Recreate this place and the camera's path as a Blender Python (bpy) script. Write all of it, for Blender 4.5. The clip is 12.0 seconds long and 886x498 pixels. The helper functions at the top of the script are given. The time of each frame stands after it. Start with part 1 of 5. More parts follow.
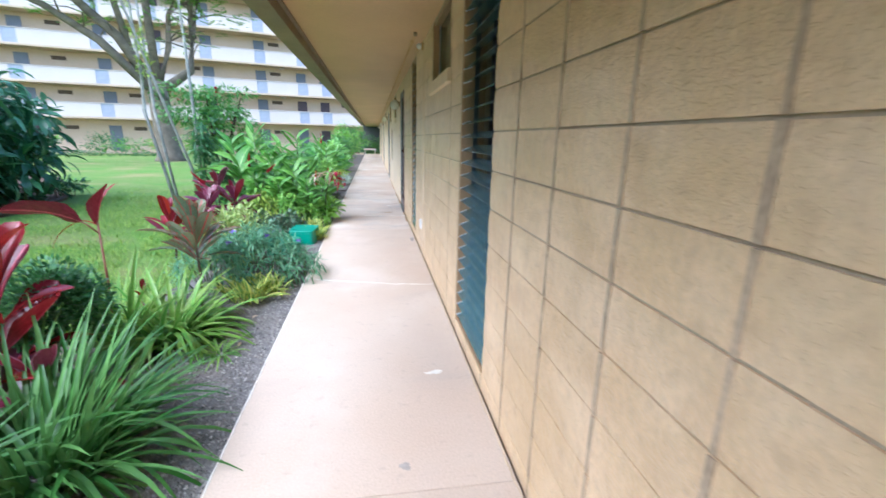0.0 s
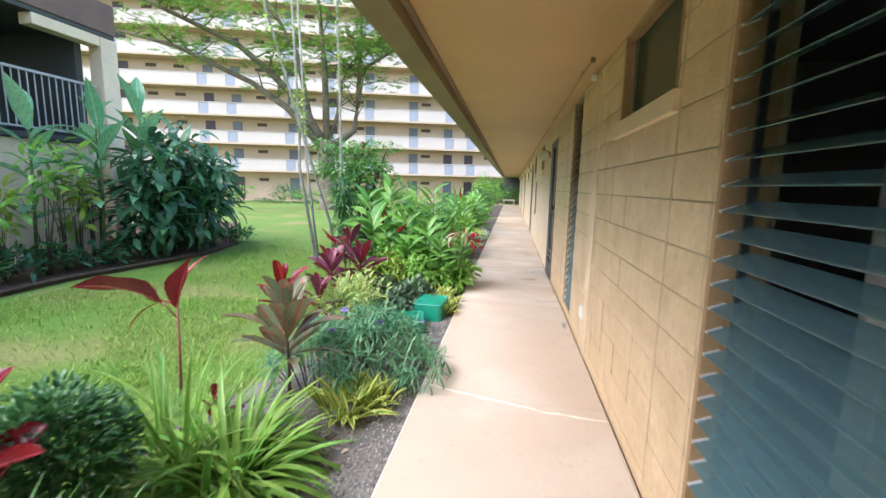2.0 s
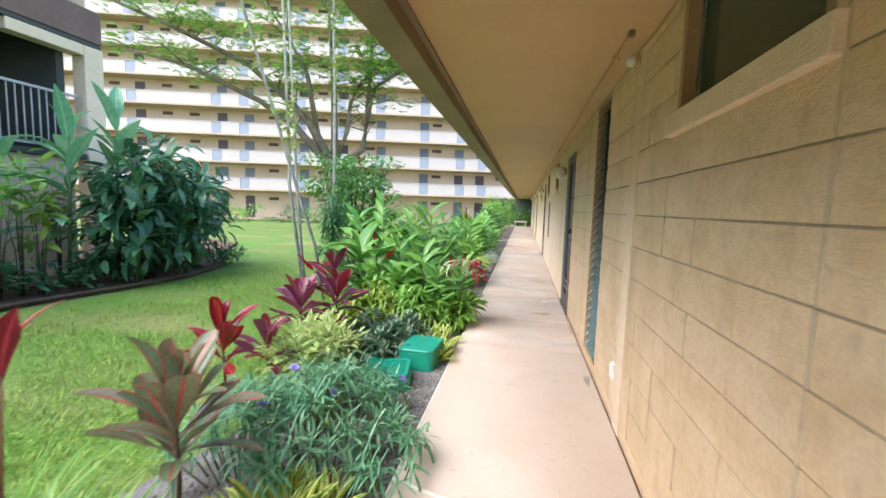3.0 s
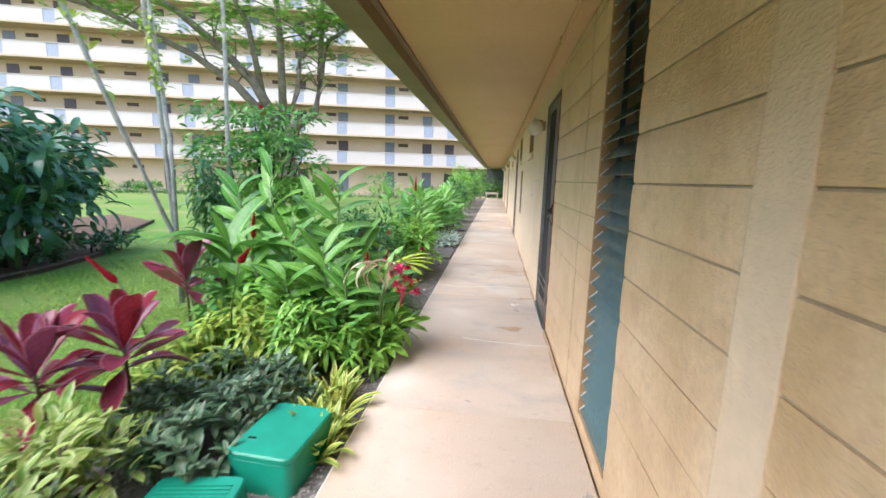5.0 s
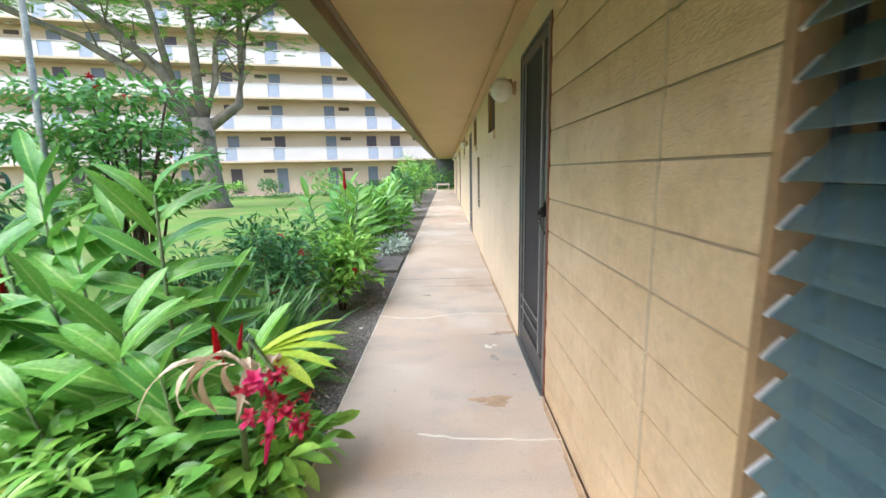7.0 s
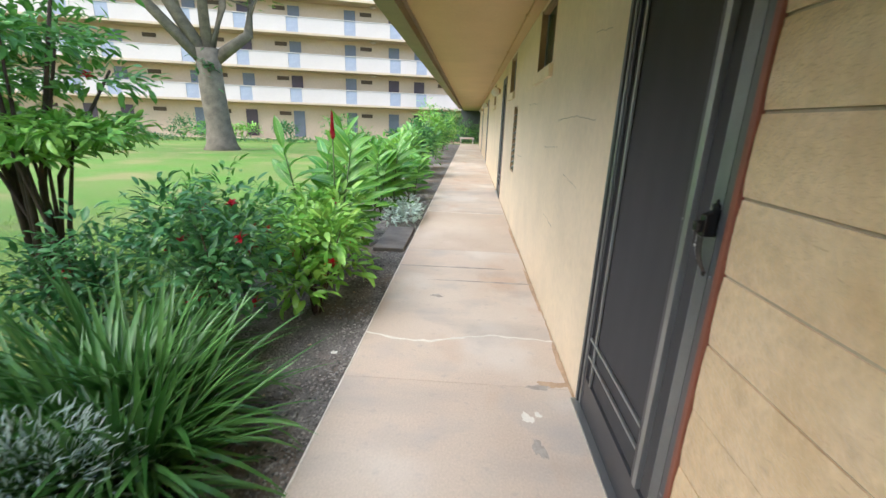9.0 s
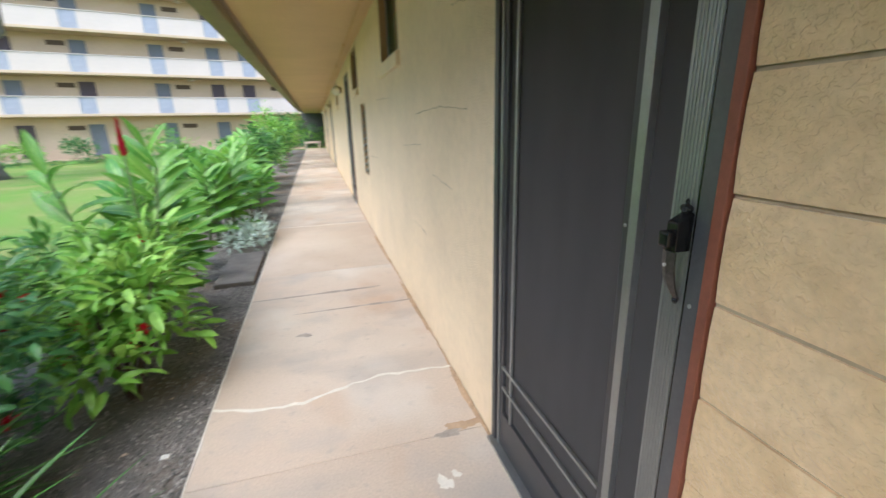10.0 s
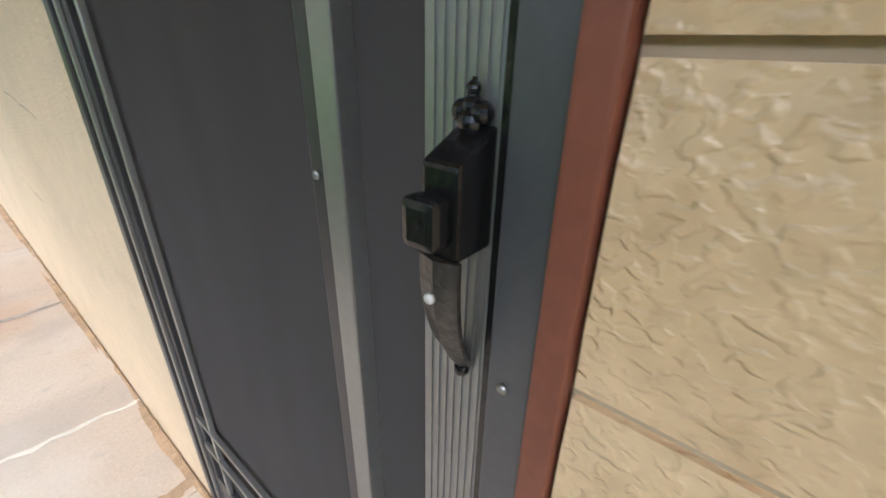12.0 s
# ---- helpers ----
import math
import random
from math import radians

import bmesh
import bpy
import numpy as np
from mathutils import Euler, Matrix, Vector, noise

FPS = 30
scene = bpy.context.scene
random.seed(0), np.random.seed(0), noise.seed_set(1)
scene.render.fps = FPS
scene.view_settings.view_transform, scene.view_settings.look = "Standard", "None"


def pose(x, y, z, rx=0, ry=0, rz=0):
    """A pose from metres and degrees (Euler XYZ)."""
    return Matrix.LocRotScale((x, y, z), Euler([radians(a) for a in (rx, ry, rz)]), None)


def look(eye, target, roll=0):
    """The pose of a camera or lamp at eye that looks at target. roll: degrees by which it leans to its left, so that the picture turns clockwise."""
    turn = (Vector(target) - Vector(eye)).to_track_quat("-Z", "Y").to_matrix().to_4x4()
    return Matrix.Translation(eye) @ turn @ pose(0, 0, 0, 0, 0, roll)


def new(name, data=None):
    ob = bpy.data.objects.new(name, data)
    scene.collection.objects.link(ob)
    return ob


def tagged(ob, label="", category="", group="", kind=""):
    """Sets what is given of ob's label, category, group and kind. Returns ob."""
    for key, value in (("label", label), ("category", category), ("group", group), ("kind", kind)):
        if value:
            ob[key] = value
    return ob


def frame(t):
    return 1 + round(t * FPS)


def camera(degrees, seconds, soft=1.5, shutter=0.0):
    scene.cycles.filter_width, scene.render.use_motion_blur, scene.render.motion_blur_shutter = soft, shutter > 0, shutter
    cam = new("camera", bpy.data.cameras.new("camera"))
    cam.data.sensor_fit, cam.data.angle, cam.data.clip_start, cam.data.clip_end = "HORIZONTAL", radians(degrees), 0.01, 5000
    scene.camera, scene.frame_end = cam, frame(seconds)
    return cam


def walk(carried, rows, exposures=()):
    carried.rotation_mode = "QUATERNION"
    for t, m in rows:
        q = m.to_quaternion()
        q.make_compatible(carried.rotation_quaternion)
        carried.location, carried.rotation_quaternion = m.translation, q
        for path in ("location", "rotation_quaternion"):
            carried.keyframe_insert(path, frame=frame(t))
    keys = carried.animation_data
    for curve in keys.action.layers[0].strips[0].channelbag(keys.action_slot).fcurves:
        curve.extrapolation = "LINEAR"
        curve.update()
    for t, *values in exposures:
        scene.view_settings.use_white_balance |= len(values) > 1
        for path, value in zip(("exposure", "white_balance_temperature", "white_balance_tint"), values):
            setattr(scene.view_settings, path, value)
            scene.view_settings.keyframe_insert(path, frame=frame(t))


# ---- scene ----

cam = camera(92.6, 12.0, soft=1.5, shutter=0.4)
PATH = [
    (0, (-0.617, -4.062, 1.487), (-0.301, -2.153, 0.984), 1.2),
    (0.5, (-0.693, -3.842, 1.509), (-0.601, -1.892, 1.075), 0.7),
    (1, (-0.691, -3.51, 1.545), (-0.91, -1.559, 1.164), 1.6),
    (1.5, (-0.724, -3.131, 1.566), (-1.022, -1.183, 1.223), 1.3),
    (2, (-0.735, -2.699, 1.568), (-1.041, -0.745, 1.274), 1.3),
    (2.5, (-0.707, -2.232, 1.57), (-1.091, -0.288, 1.3), 2.8),
    (3, (-0.71, -1.735, 1.547), (-1.074, 0.222, 1.348), 1.8),
    (5, (-0.577, 0.355, 1.528), (-0.812, 2.314, 1.2), 1.7),
    (5.5, (-0.594, 0.794, 1.528), (-0.69, 2.77, 1.234), 0.4),
    (6, (-0.587, 1.272, 1.517), (-0.647, 3.248, 1.214), -0.1),
    (6.5, (-0.603, 1.637, 1.516), (-0.666, 3.607, 1.174), 1.1),
    (7, (-0.631, 2.055, 1.513), (-0.653, 4.022, 1.149), -1.3),
    (9, (-0.676, 3.604, 1.481), (-0.777, 5.518, 0.91), 2.0),
    (9.5, (-0.68, 3.9, 1.465), (-0.577, 5.815, 0.897), 0.7),
    (10, (-0.679, 4.13, 1.459), (-0.153, 5.975, 0.892), -1.5),
    (10.5, (-0.509, 4.34, 1.426), (0.398, 6.011, 0.806), -0.2),
    (11, (-0.354, 4.431, 1.395), (0.872, 5.85, 0.7), -0.3),
    (11.5, (-0.27, 4.528, 1.354), (1.066, 5.764, 0.524), -0.0),
    (12, (-0.211, 4.622, 1.326), (1.177, 5.768, 0.455), 1.1),
]
EXPOSURES = [(0, 2.02, 5300, 11), (1.0, 1.96, 5950, 12), (2.5, 1.98, 6200, 13), (5, 2.00, 6150, 13), (7.0, 2.08, 6050, 10), (9.0, 1.92, 6150, 9), (10.5, 1.90, 6150, 11), (11.4, 1.94, 6150, 12), (12.0, 2.10, 6200, 11)]
walk(cam, [(t, look(e, g, r)) for t, e, g, r in PATH], EXPOSURES)

# ---- light ----
SUN_EL, SUN_AZ = 51, 231
world = bpy.data.worlds.new("sky")
scene.world = world
world.use_nodes = True
wn = world.node_tree.nodes
sky = wn.new("ShaderNodeTexSky")
sky.sky_type = "NISHITA"
sky.sun_disc = False
sky.sun_elevation, sky.sun_rotation = radians(SUN_EL), radians(SUN_AZ)
sky.air_density, sky.dust_density, sky.ozone_density = 1.0, 1.2, 1.0
world.node_tree.links.new(sky.outputs[0], wn["Background"].inputs[0])
wn["Background"].inputs[1].default_value = 0.15
sun = new("sun", bpy.data.lights.new("sun", "SUN"))
sun.data.energy, sun.data.angle, sun.data.color = 1.45, radians(60), (1.0, 0.975, 0.94)
sun.matrix_world = look((0, 0, 30), (0 - 30 * math.sin(radians(SUN_AZ)) / math.tan(radians(SUN_EL)),
                                   0 - 30 * math.cos(radians(SUN_AZ)) / math.tan(radians(SUN_EL)), 0))


# ---- materials ----
def mat(name, base, rough=0.7, var=0.25, scale=6.0, fine=60.0, bump=0.2, metal=0.0, coords="Object", tint=None, rnd=0.0,
        depth=0.004, spec=0.5):
    """A procedural surface: broad stains, fine grain and relief."""
    m = bpy.data.materials.new(name)
    m.use_nodes = True
    nt = m.node_tree
    N, L = nt.nodes, nt.links
    b = N["Principled BSDF"]
    b.inputs["Roughness"].default_value = rough
    b.inputs["Metallic"].default_value = metal
    b.inputs["Specular IOR Level"].default_value = spec
    tc = N.new("ShaderNodeTexCoord") if coords != "World" else N.new("ShaderNodeNewGeometry")
    src = tc.outputs["Object"] if coords != "World" else tc.outputs["Position"]
    n1, n2 = N.new("ShaderNodeTexNoise"), N.new("ShaderNodeTexNoise")
    n1.inputs["Scale"].default_value, n1.inputs["Detail"].default_value = scale, 5
    n2.inputs["Scale"].default_value, n2.inputs["Detail"].default_value = fine, 3
    L.new(src, n1.inputs["Vector"])
    L.new(src, n2.inputs["Vector"])
    ramp = N.new("ShaderNodeValToRGB")
    t = tint or tuple(c * (1 - var) for c in base)
    ramp.color_ramp.elements[0].position, ramp.color_ramp.elements[1].position = 0.35, 0.68
    ramp.color_ramp.elements[0].color = (*t, 1)
    ramp.color_ramp.elements[1].color = (*base, 1)
    L.new(n1.outputs["Fac"], ramp.inputs[0])
    mul = N.new("ShaderNodeMix")
    mul.data_type, mul.blend_type = "RGBA", "MULTIPLY"
    mul.inputs[0].default_value = min(1.0, var * 1.5)
    L.new(ramp.outputs[0], mul.inputs[6])
    L.new(n2.outputs["Fac"], mul.inputs[7])
    hs = N.new("ShaderNodeHueSaturation")
    L.new(mul.outputs[2], hs.inputs["Color"])
    vr = N.new("ShaderNodeMapRange")
    vr.inputs[3].default_value, vr.inputs[4].default_value = 1.0 + var * 0.6 - rnd, 1.0 + var * 0.6 + rnd
    oi = N.new("ShaderNodeObjectInfo")
    L.new(oi.outputs["Random"], vr.inputs[0])
    L.new(vr.outputs[0], hs.inputs["Value"])
    L.new(hs.outputs[0], b.inputs["Base Color"])
    if bump:
        bp = N.new("ShaderNodeBump")
        bp.inputs["Strength"].default_value, bp.inputs["Distance"].default_value = bump, depth
        L.new(n2.outputs["Fac"], bp.inputs["Height"])
        L.new(bp.outputs[0], b.inputs["Normal"])
    return m


def leaf_mat(name, base, second, edge=None, edge_at=0.3, rib=None, rough=0.35, island=False, trans=0.26):
    """A leaf: two tones chosen leaf by leaf, a midrib and an edge band across its width, and light coming through."""
    m = bpy.data.materials.new(name)
    m.use_nodes = True
    nt = m.node_tree
    N, L = nt.nodes, nt.links
    b = N["Principled BSDF"]
    b.inputs["Roughness"].default_value = rough
    b.inputs["Specular IOR Level"].default_value = 0.4
    if island:
        g = N.new("ShaderNodeNewGeometry")
        rnd = g.outputs["Random Per Island"]
    else:
        g = N.new("ShaderNodeObjectInfo")
        rnd = g.outputs["Random"]
    mix = N.new("ShaderNodeMix")
    mix.data_type = "RGBA"
    mix.inputs[6].default_value, mix.inputs[7].default_value = (*base, 1), (*second, 1)
    L.new(rnd, mix.inputs[0])
    out = mix.outputs[2]
    uv = N.new("ShaderNodeUVMap")
    sep = N.new("ShaderNodeSeparateXYZ")
    L.new(uv.outputs[0], sep.inputs[0])
    ab = N.new("ShaderNodeMath")
    ab.operation = "SUBTRACT"
    ab.inputs[1].default_value = 0.5
    L.new(sep.outputs[0], ab.inputs[0])
    aa = N.new("ShaderNodeMath")
    aa.operation = "ABSOLUTE"
    L.new(ab.outputs[0], aa.inputs[0])
    nz = N.new("ShaderNodeTexNoise")
    nz.inputs["Scale"].default_value = 9
    L.new(uv.outputs[0], nz.inputs["Vector"])
    for col, at, above in ((edge, edge_at, True), (rib, 0.05, False)):
        if col:
            ad = N.new("ShaderNodeMath")
            ad.operation = "MULTIPLY_ADD"
            ad.inputs[1].default_value, ad.inputs[2].default_value = 0.16, -0.08
            L.new(nz.outputs["Fac"], ad.inputs[0])
            sm = N.new("ShaderNodeMath")
            sm.operation = "ADD"
            L.new(aa.outputs[0], sm.inputs[0])
            L.new(ad.outputs[0], sm.inputs[1])
            gt = N.new("ShaderNodeMath")
            gt.operation = "GREATER_THAN" if above else "LESS_THAN"
            gt.inputs[1].default_value = at
            L.new((sm if above else aa).outputs[0], gt.inputs[0])
            mm = N.new("ShaderNodeMix")
            mm.data_type = "RGBA"
            L.new(gt.outputs[0], mm.inputs[0])
            L.new(out, mm.inputs[6])
            mm.inputs[7].default_value = (*col, 1)
            out = mm.outputs[2]
    ns = N.new("ShaderNodeTexNoise")
    ns.inputs["Scale"].default_value = 14
    hv = N.new("ShaderNodeMix")
    hv.data_type, hv.blend_type = "RGBA", "MULTIPLY"
    hv.inputs[0].default_value = 0.5
    L.new(out, hv.inputs[6])
    rr = N.new("ShaderNodeMapRange")
    rr.inputs[1].default_value, rr.inputs[2].default_value = 0.3, 0.7
    rr.inputs[3].default_value, rr.inputs[4].default_value = 0.55, 1.45
    L.new(ns.outputs["Fac"], rr.inputs[0])
    L.new(rr.outputs[0], hv.inputs[7])
    L.new(hv.outputs[2], b.inputs["Base Color"])
    tr = N.new("ShaderNodeBsdfTranslucent")
    L.new(hv.outputs[2], tr.inputs[0])
    ms = N.new("ShaderNodeMixShader")
    ms.inputs[0].default_value = trans
    L.new(b.outputs[0], ms.inputs[1])
    L.new(tr.outputs[0], ms.inputs[2])
    L.new(ms.outputs[0], N["Material Output"].inputs[0])
    return m


TAN = (0.84, 0.625, 0.38)
M_WALL = mat("painted_block", TAN, 0.29, 0.22, 3.2, 38, 0.45, coords="World", rnd=0.02, depth=0.007, tint=(0.73, 0.515, 0.28))
# Joint shadow lines are put into this darker mortar colour.
M_MORTAR_SHADOW = mat("painted_mortar", (0.54, 0.42, 0.275), 0.75, 0.2, 5, 60, 0.3, coords="World")
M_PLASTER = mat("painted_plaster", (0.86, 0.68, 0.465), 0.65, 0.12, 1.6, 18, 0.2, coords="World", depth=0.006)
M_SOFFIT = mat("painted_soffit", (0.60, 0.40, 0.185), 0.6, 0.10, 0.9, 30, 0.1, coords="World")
M_FASCIA = mat("painted_fascia", (0.26, 0.20, 0.11), 0.6, 0.2, 3, 50, 0.15, coords="World")
M_JOINT_BROWN = mat("stained_joint", (0.66, 0.49, 0.315), 0.7, 0.35, 9, 60, 0.3, coords="World")
M_JOINT = mat("painted_joint", (0.70, 0.55, 0.36), 0.7, 0.2, 5, 60, 0.3, coords="World")
M_RAIL = mat("grey_rail_paint", (0.42, 0.42, 0.40), 0.6, 0.15, 4, 30, 0.1)
M_HAIR = mat("hairline_dirt", (0.36, 0.27, 0.17), 0.8, 0.3, 9, 60, 0.1)
M_JAMB = mat("brown_wood_paint", (0.46, 0.29, 0.145), 0.55, 0.25, 4, 60, 0.2, coords="World")
M_RED = mat("red_brown_paint", (0.26, 0.085, 0.05), 0.5, 0.2, 6, 80, 0.15, coords="World")
M_ROOF = mat("roofing", (0.16, 0.13, 0.10), 0.85, 0.3, 4, 60, 0.4, coords="World")
M_CONC = mat("worn_concrete", (0.67, 0.585, 0.485), 0.8, 0.22, 0.55, 90, 0.25, coords="World", tint=(0.60, 0.475, 0.365), rnd=0.03, depth=0.002)

M_TERRA = mat("worn_terracotta_concrete", (0.64, 0.535, 0.42), 0.8, 0.2, 0.7, 90, 0.25, coords="World", tint=(0.57, 0.44, 0.325), rnd=0.03, depth=0.002)


def streak(m, colour, sx, sy, lo, hi, amount):
    """Adds dirt streaks to a surface, stretched along x or y."""
    N, L = m.node_tree.nodes, m.node_tree.links
    b = N["Principled BSDF"]
    old = b.inputs["Base Color"].links[0].from_socket
    g, mp, nz = N.new("ShaderNodeNewGeometry"), N.new("ShaderNodeMapping"), N.new("ShaderNodeTexNoise")
    mp.inputs["Scale"].default_value = (sx, sy, sy)
    nz.inputs["Scale"].default_value, nz.inputs["Detail"].default_value = 1.0, 6
    L.new(g.outputs["Position"], mp.inputs[0])
    L.new(mp.outputs[0], nz.inputs["Vector"])
    r = N.new("ShaderNodeMapRange")
    r.inputs[1].default_value, r.inputs[2].default_value, r.inputs[4].default_value = lo, hi, amount
    L.new(nz.outputs["Fac"], r.inputs[0])
    mx = N.new("ShaderNodeMix")
    mx.data_type = "RGBA"
    L.new(r.outputs[0], mx.inputs[0])
    L.new(old, mx.inputs[6])
    mx.inputs[7].default_value = (*colour, 1)
    L.new(mx.outputs[2], b.inputs["Base Color"])


streak(M_CONC, (0.38, 0.345, 0.305), 0.8, 2.4, 0.53, 0.74, 0.55)
streak(M_CONC, (0.42, 0.39, 0.355), 2.3, 2.9, 0.52, 0.70, 0.5)
streak(M_CONC, (0.40, 0.35, 0.30), 14.0, 17.0, 0.60, 0.72, 0.4)
streak(M_CONC, (0.50, 0.30, 0.17), 1.6, 0.9, 0.56, 0.74, 0.55)
streak(M_CONC, (0.72, 0.67, 0.60), 1.3, 1.1, 0.55, 0.75, 0.6)
streak(M_TERRA, (0.42, 0.36, 0.30), 0.8, 2.0, 0.54, 0.76, 0.5)
streak(M_TERRA, (0.68, 0.58, 0.48), 1.3, 1.1, 0.52, 0.72, 0.6)
streak(M_TERRA, (0.40, 0.32, 0.25), 14.0, 17.0, 0.60, 0.72, 0.35)
streak(M_WALL, (0.52, 0.34, 0.16), 5.0, 4.0, 0.52, 0.70, 0.55)
streak(M_WALL, (0.58, 0.41, 0.20), 1.2, 1.3, 0.50, 0.66, 0.40)
streak(M_WALL, (0.52, 0.36, 0.20), 7.0, 19.0, 0.56, 0.68, 0.5)


def trowel(m, distance):
    """Adds the raised, smeared flecks of skip-trowelled paint to a surface's relief."""
    N, L = m.node_tree.nodes, m.node_tree.links
    b = N["Principled BSDF"]
    old = b.inputs["Normal"].links[0].from_socket
    g, mp, nz = N.new("ShaderNodeNewGeometry"), N.new("ShaderNodeMapping"), N.new("ShaderNodeTexNoise")
    mp.inputs["Scale"].default_value = (80.0, 80.0, 105.0)
    mp.inputs["Rotation"].default_value = (0.35, 0.0, 0.0)
    nz.inputs["Scale"].default_value, nz.inputs["Detail"].default_value, nz.inputs["Distortion"].default_value = 1.0, 1.5, 0.25
    L.new(g.outputs["Position"], mp.inputs[0])
    L.new(mp.outputs[0], nz.inputs["Vector"])
    r = N.new("ShaderNodeMapRange")
    r.interpolation_type = "SMOOTHSTEP"
    r.inputs[1].default_value, r.inputs[2].default_value = 0.44, 0.64
    L.new(nz.outputs["Fac"], r.inputs[0])
    bp = N.new("ShaderNodeBump")
    bp.inputs["Strength"].default_value, bp.inputs["Distance"].default_value = 0.8, distance
    L.new(r.outputs[0], bp.inputs["Height"])
    L.new(old, bp.inputs["Normal"])
    L.new(bp.outputs[0], b.inputs["Normal"])


trowel(M_WALL, 0.0017)
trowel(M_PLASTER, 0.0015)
M_CRACK = mat("white_sealant", (0.85, 0.80, 0.70), 0.7, 0.15, 12, 80, 0.2)
M_STAIN = mat("rust_stain", (0.56, 0.39, 0.25), 0.85, 0.2, 9, 70, 0.1)
M_STAIN2 = mat("faint_rust_stain", (0.62, 0.43, 0.27), 0.85, 0.3, 9, 70, 0.1)
M_SOIL = mat("mulch_soil", (0.31, 0.285, 0.26), 0.95, 0.45, 5, 55, 0.9, coords="World", depth=0.02)
M_SOIL_RED = mat("brown_soil", (0.17, 0.10, 0.06), 0.95, 0.4, 3, 45, 0.8, coords="World", depth=0.02)
M_LAWN = mat("lawn_ground", (0.105, 0.245, 0.02), 0.9, 0.35, 0.6, 40, 0.8, coords="World", tint=(0.17, 0.23, 0.045), depth=0.02)
streak(M_LAWN, (0.28, 0.23, 0.09), 0.45, 0.6, 0.53, 0.66, 0.65)
streak(M_SOIL, (0.20, 0.14, 0.09), 1.3, 1.3, 0.50, 0.66, 0.7)
M_ALU = mat("dark_bronze_aluminium", (0.085, 0.085, 0.09), 0.38, 0.15, 5, 90, 0.1, metal=0.5)
M_FRAME = mat("grey_bronze_aluminium", (0.135, 0.138, 0.145), 0.4, 0.15, 5, 90, 0.1, metal=0.5)
M_STILE = mat("grey_aluminium", (0.38, 0.39, 0.385), 0.38, 0.12, 5, 90, 0.1, metal=0.8)
M_BLACK = mat("black_paint", (0.012, 0.012, 0.013), 0.2, 0.2, 20, 120, 0.25)
M_CHROME = mat("bright_metal", (0.8, 0.8, 0.78), 0.45, 0.1, 20, 90, 0.05, metal=0.35)
M_WHITE = mat("white_plastic", (0.85, 0.83, 0.78), 0.4, 0.08, 8, 60, 0.05)
M_GREENBOX = mat("green_plastic", (0.012, 0.30, 0.19), 0.42, 0.15, 7, 90, 0.15)
M_STONE = mat("grey_stone", (0.22, 0.20, 0.18), 0.9, 0.3, 6, 60, 0.5)
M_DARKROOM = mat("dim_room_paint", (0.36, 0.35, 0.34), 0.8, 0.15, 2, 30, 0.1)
M_ROOMFLOOR = mat("room_floor_tile", (0.45, 0.43, 0.42), 0.5, 0.12, 3, 40, 0.05)
M_CURTAIN = mat("pale_curtain", (0.55, 0.52, 0.48), 0.9, 0.15, 5, 60, 0.1)
M_F_WALL = mat("facade_tan_paint", (0.58, 0.43, 0.29), 0.8, 0.12, 0.4, 6, 0.1)
M_F_WHITE = mat("facade_pale_paint", (0.60, 0.50, 0.44), 0.75, 0.07, 0.4, 6, 0.1)
M_F_PANEL = mat("facade_blue_grey", (0.36, 0.365, 0.42), 0.6, 0.15, 1, 9, 0.1)
M_F_DOOR = mat("facade_maroon_door", (0.07, 0.04, 0.045), 0.5, 0.25, 1, 9, 0.1)
M_F_GREY = mat("facade_grey_door", (0.16, 0.17, 0.19), 0.5, 0.25, 1, 9, 0.1)
M_F_VENT = mat("facade_vent_brown", (0.10, 0.06, 0.03), 0.7, 0.25, 1, 9, 0.1)
# Shade of the lanai and the walkway's end is put into this colour.
M_SHADE_DARK = mat("wing_dark_paint", (0.07, 0.075, 0.065), 0.8, 0.2, 1, 9, 0.1)
M_BEAM = mat("wing_brown_beam", (0.20, 0.12, 0.09), 0.7, 0.2, 2, 20, 0.1)
M_BARK = mat("grey_brown_bark", (0.24, 0.19, 0.13), 0.95, 0.4, 3, 25, 0.8, coords="World", depth=0.03)
M_PALEBARK = mat("pale_stem_bark", (0.50, 0.48, 0.40), 0.85, 0.4, 7, 50, 0.5, coords="World", depth=0.01)
M_STEM = mat("green_stem", (0.10, 0.16, 0.04), 0.6, 0.35, 12, 60, 0.2)
M_TWIG = mat("brown_twig", (0.11, 0.07, 0.045), 0.9, 0.35, 12, 60, 0.3)
M_GLOBE = mat("opal_glass_globe", (0.80, 0.76, 0.66), 0.25, 0.06, 8, 60, 0.02)


def glass_mat(name, colour, alpha, rough=0.12, spec=0.7):
    m = bpy.data.materials.new(name)
    m.use_nodes = True
    N, L = m.node_tree.nodes, m.node_tree.links
    b = N["Principled BSDF"]
    b.inputs["Base Color"].default_value = (*colour, 1)
    b.inputs["Roughness"].default_value = rough
    b.inputs["Specular IOR Level"].default_value = spec
    n = N.new("ShaderNodeTexNoise")
    n.inputs["Scale"].default_value = 7
    r = N.new("ShaderNodeMapRange")
    r.inputs[3].default_value, r.inputs[4].default_value = alpha - 0.1, alpha + 0.1
    L.new(n.outputs["Fac"], r.inputs[0])
    t = N.new("ShaderNodeBsdfTransparent")
    t.inputs[0].default_value = (0.72, 0.86, 0.84, 1)
    ms = N.new("ShaderNodeMixShader")
    L.new(r.outputs[0], ms.inputs[0])
    L.new(t.outputs[0], ms.inputs[1])
    L.new(b.outputs[0], ms.inputs[2])
    L.new(ms.outputs[0], N["Material Output"].inputs[0])
    return m


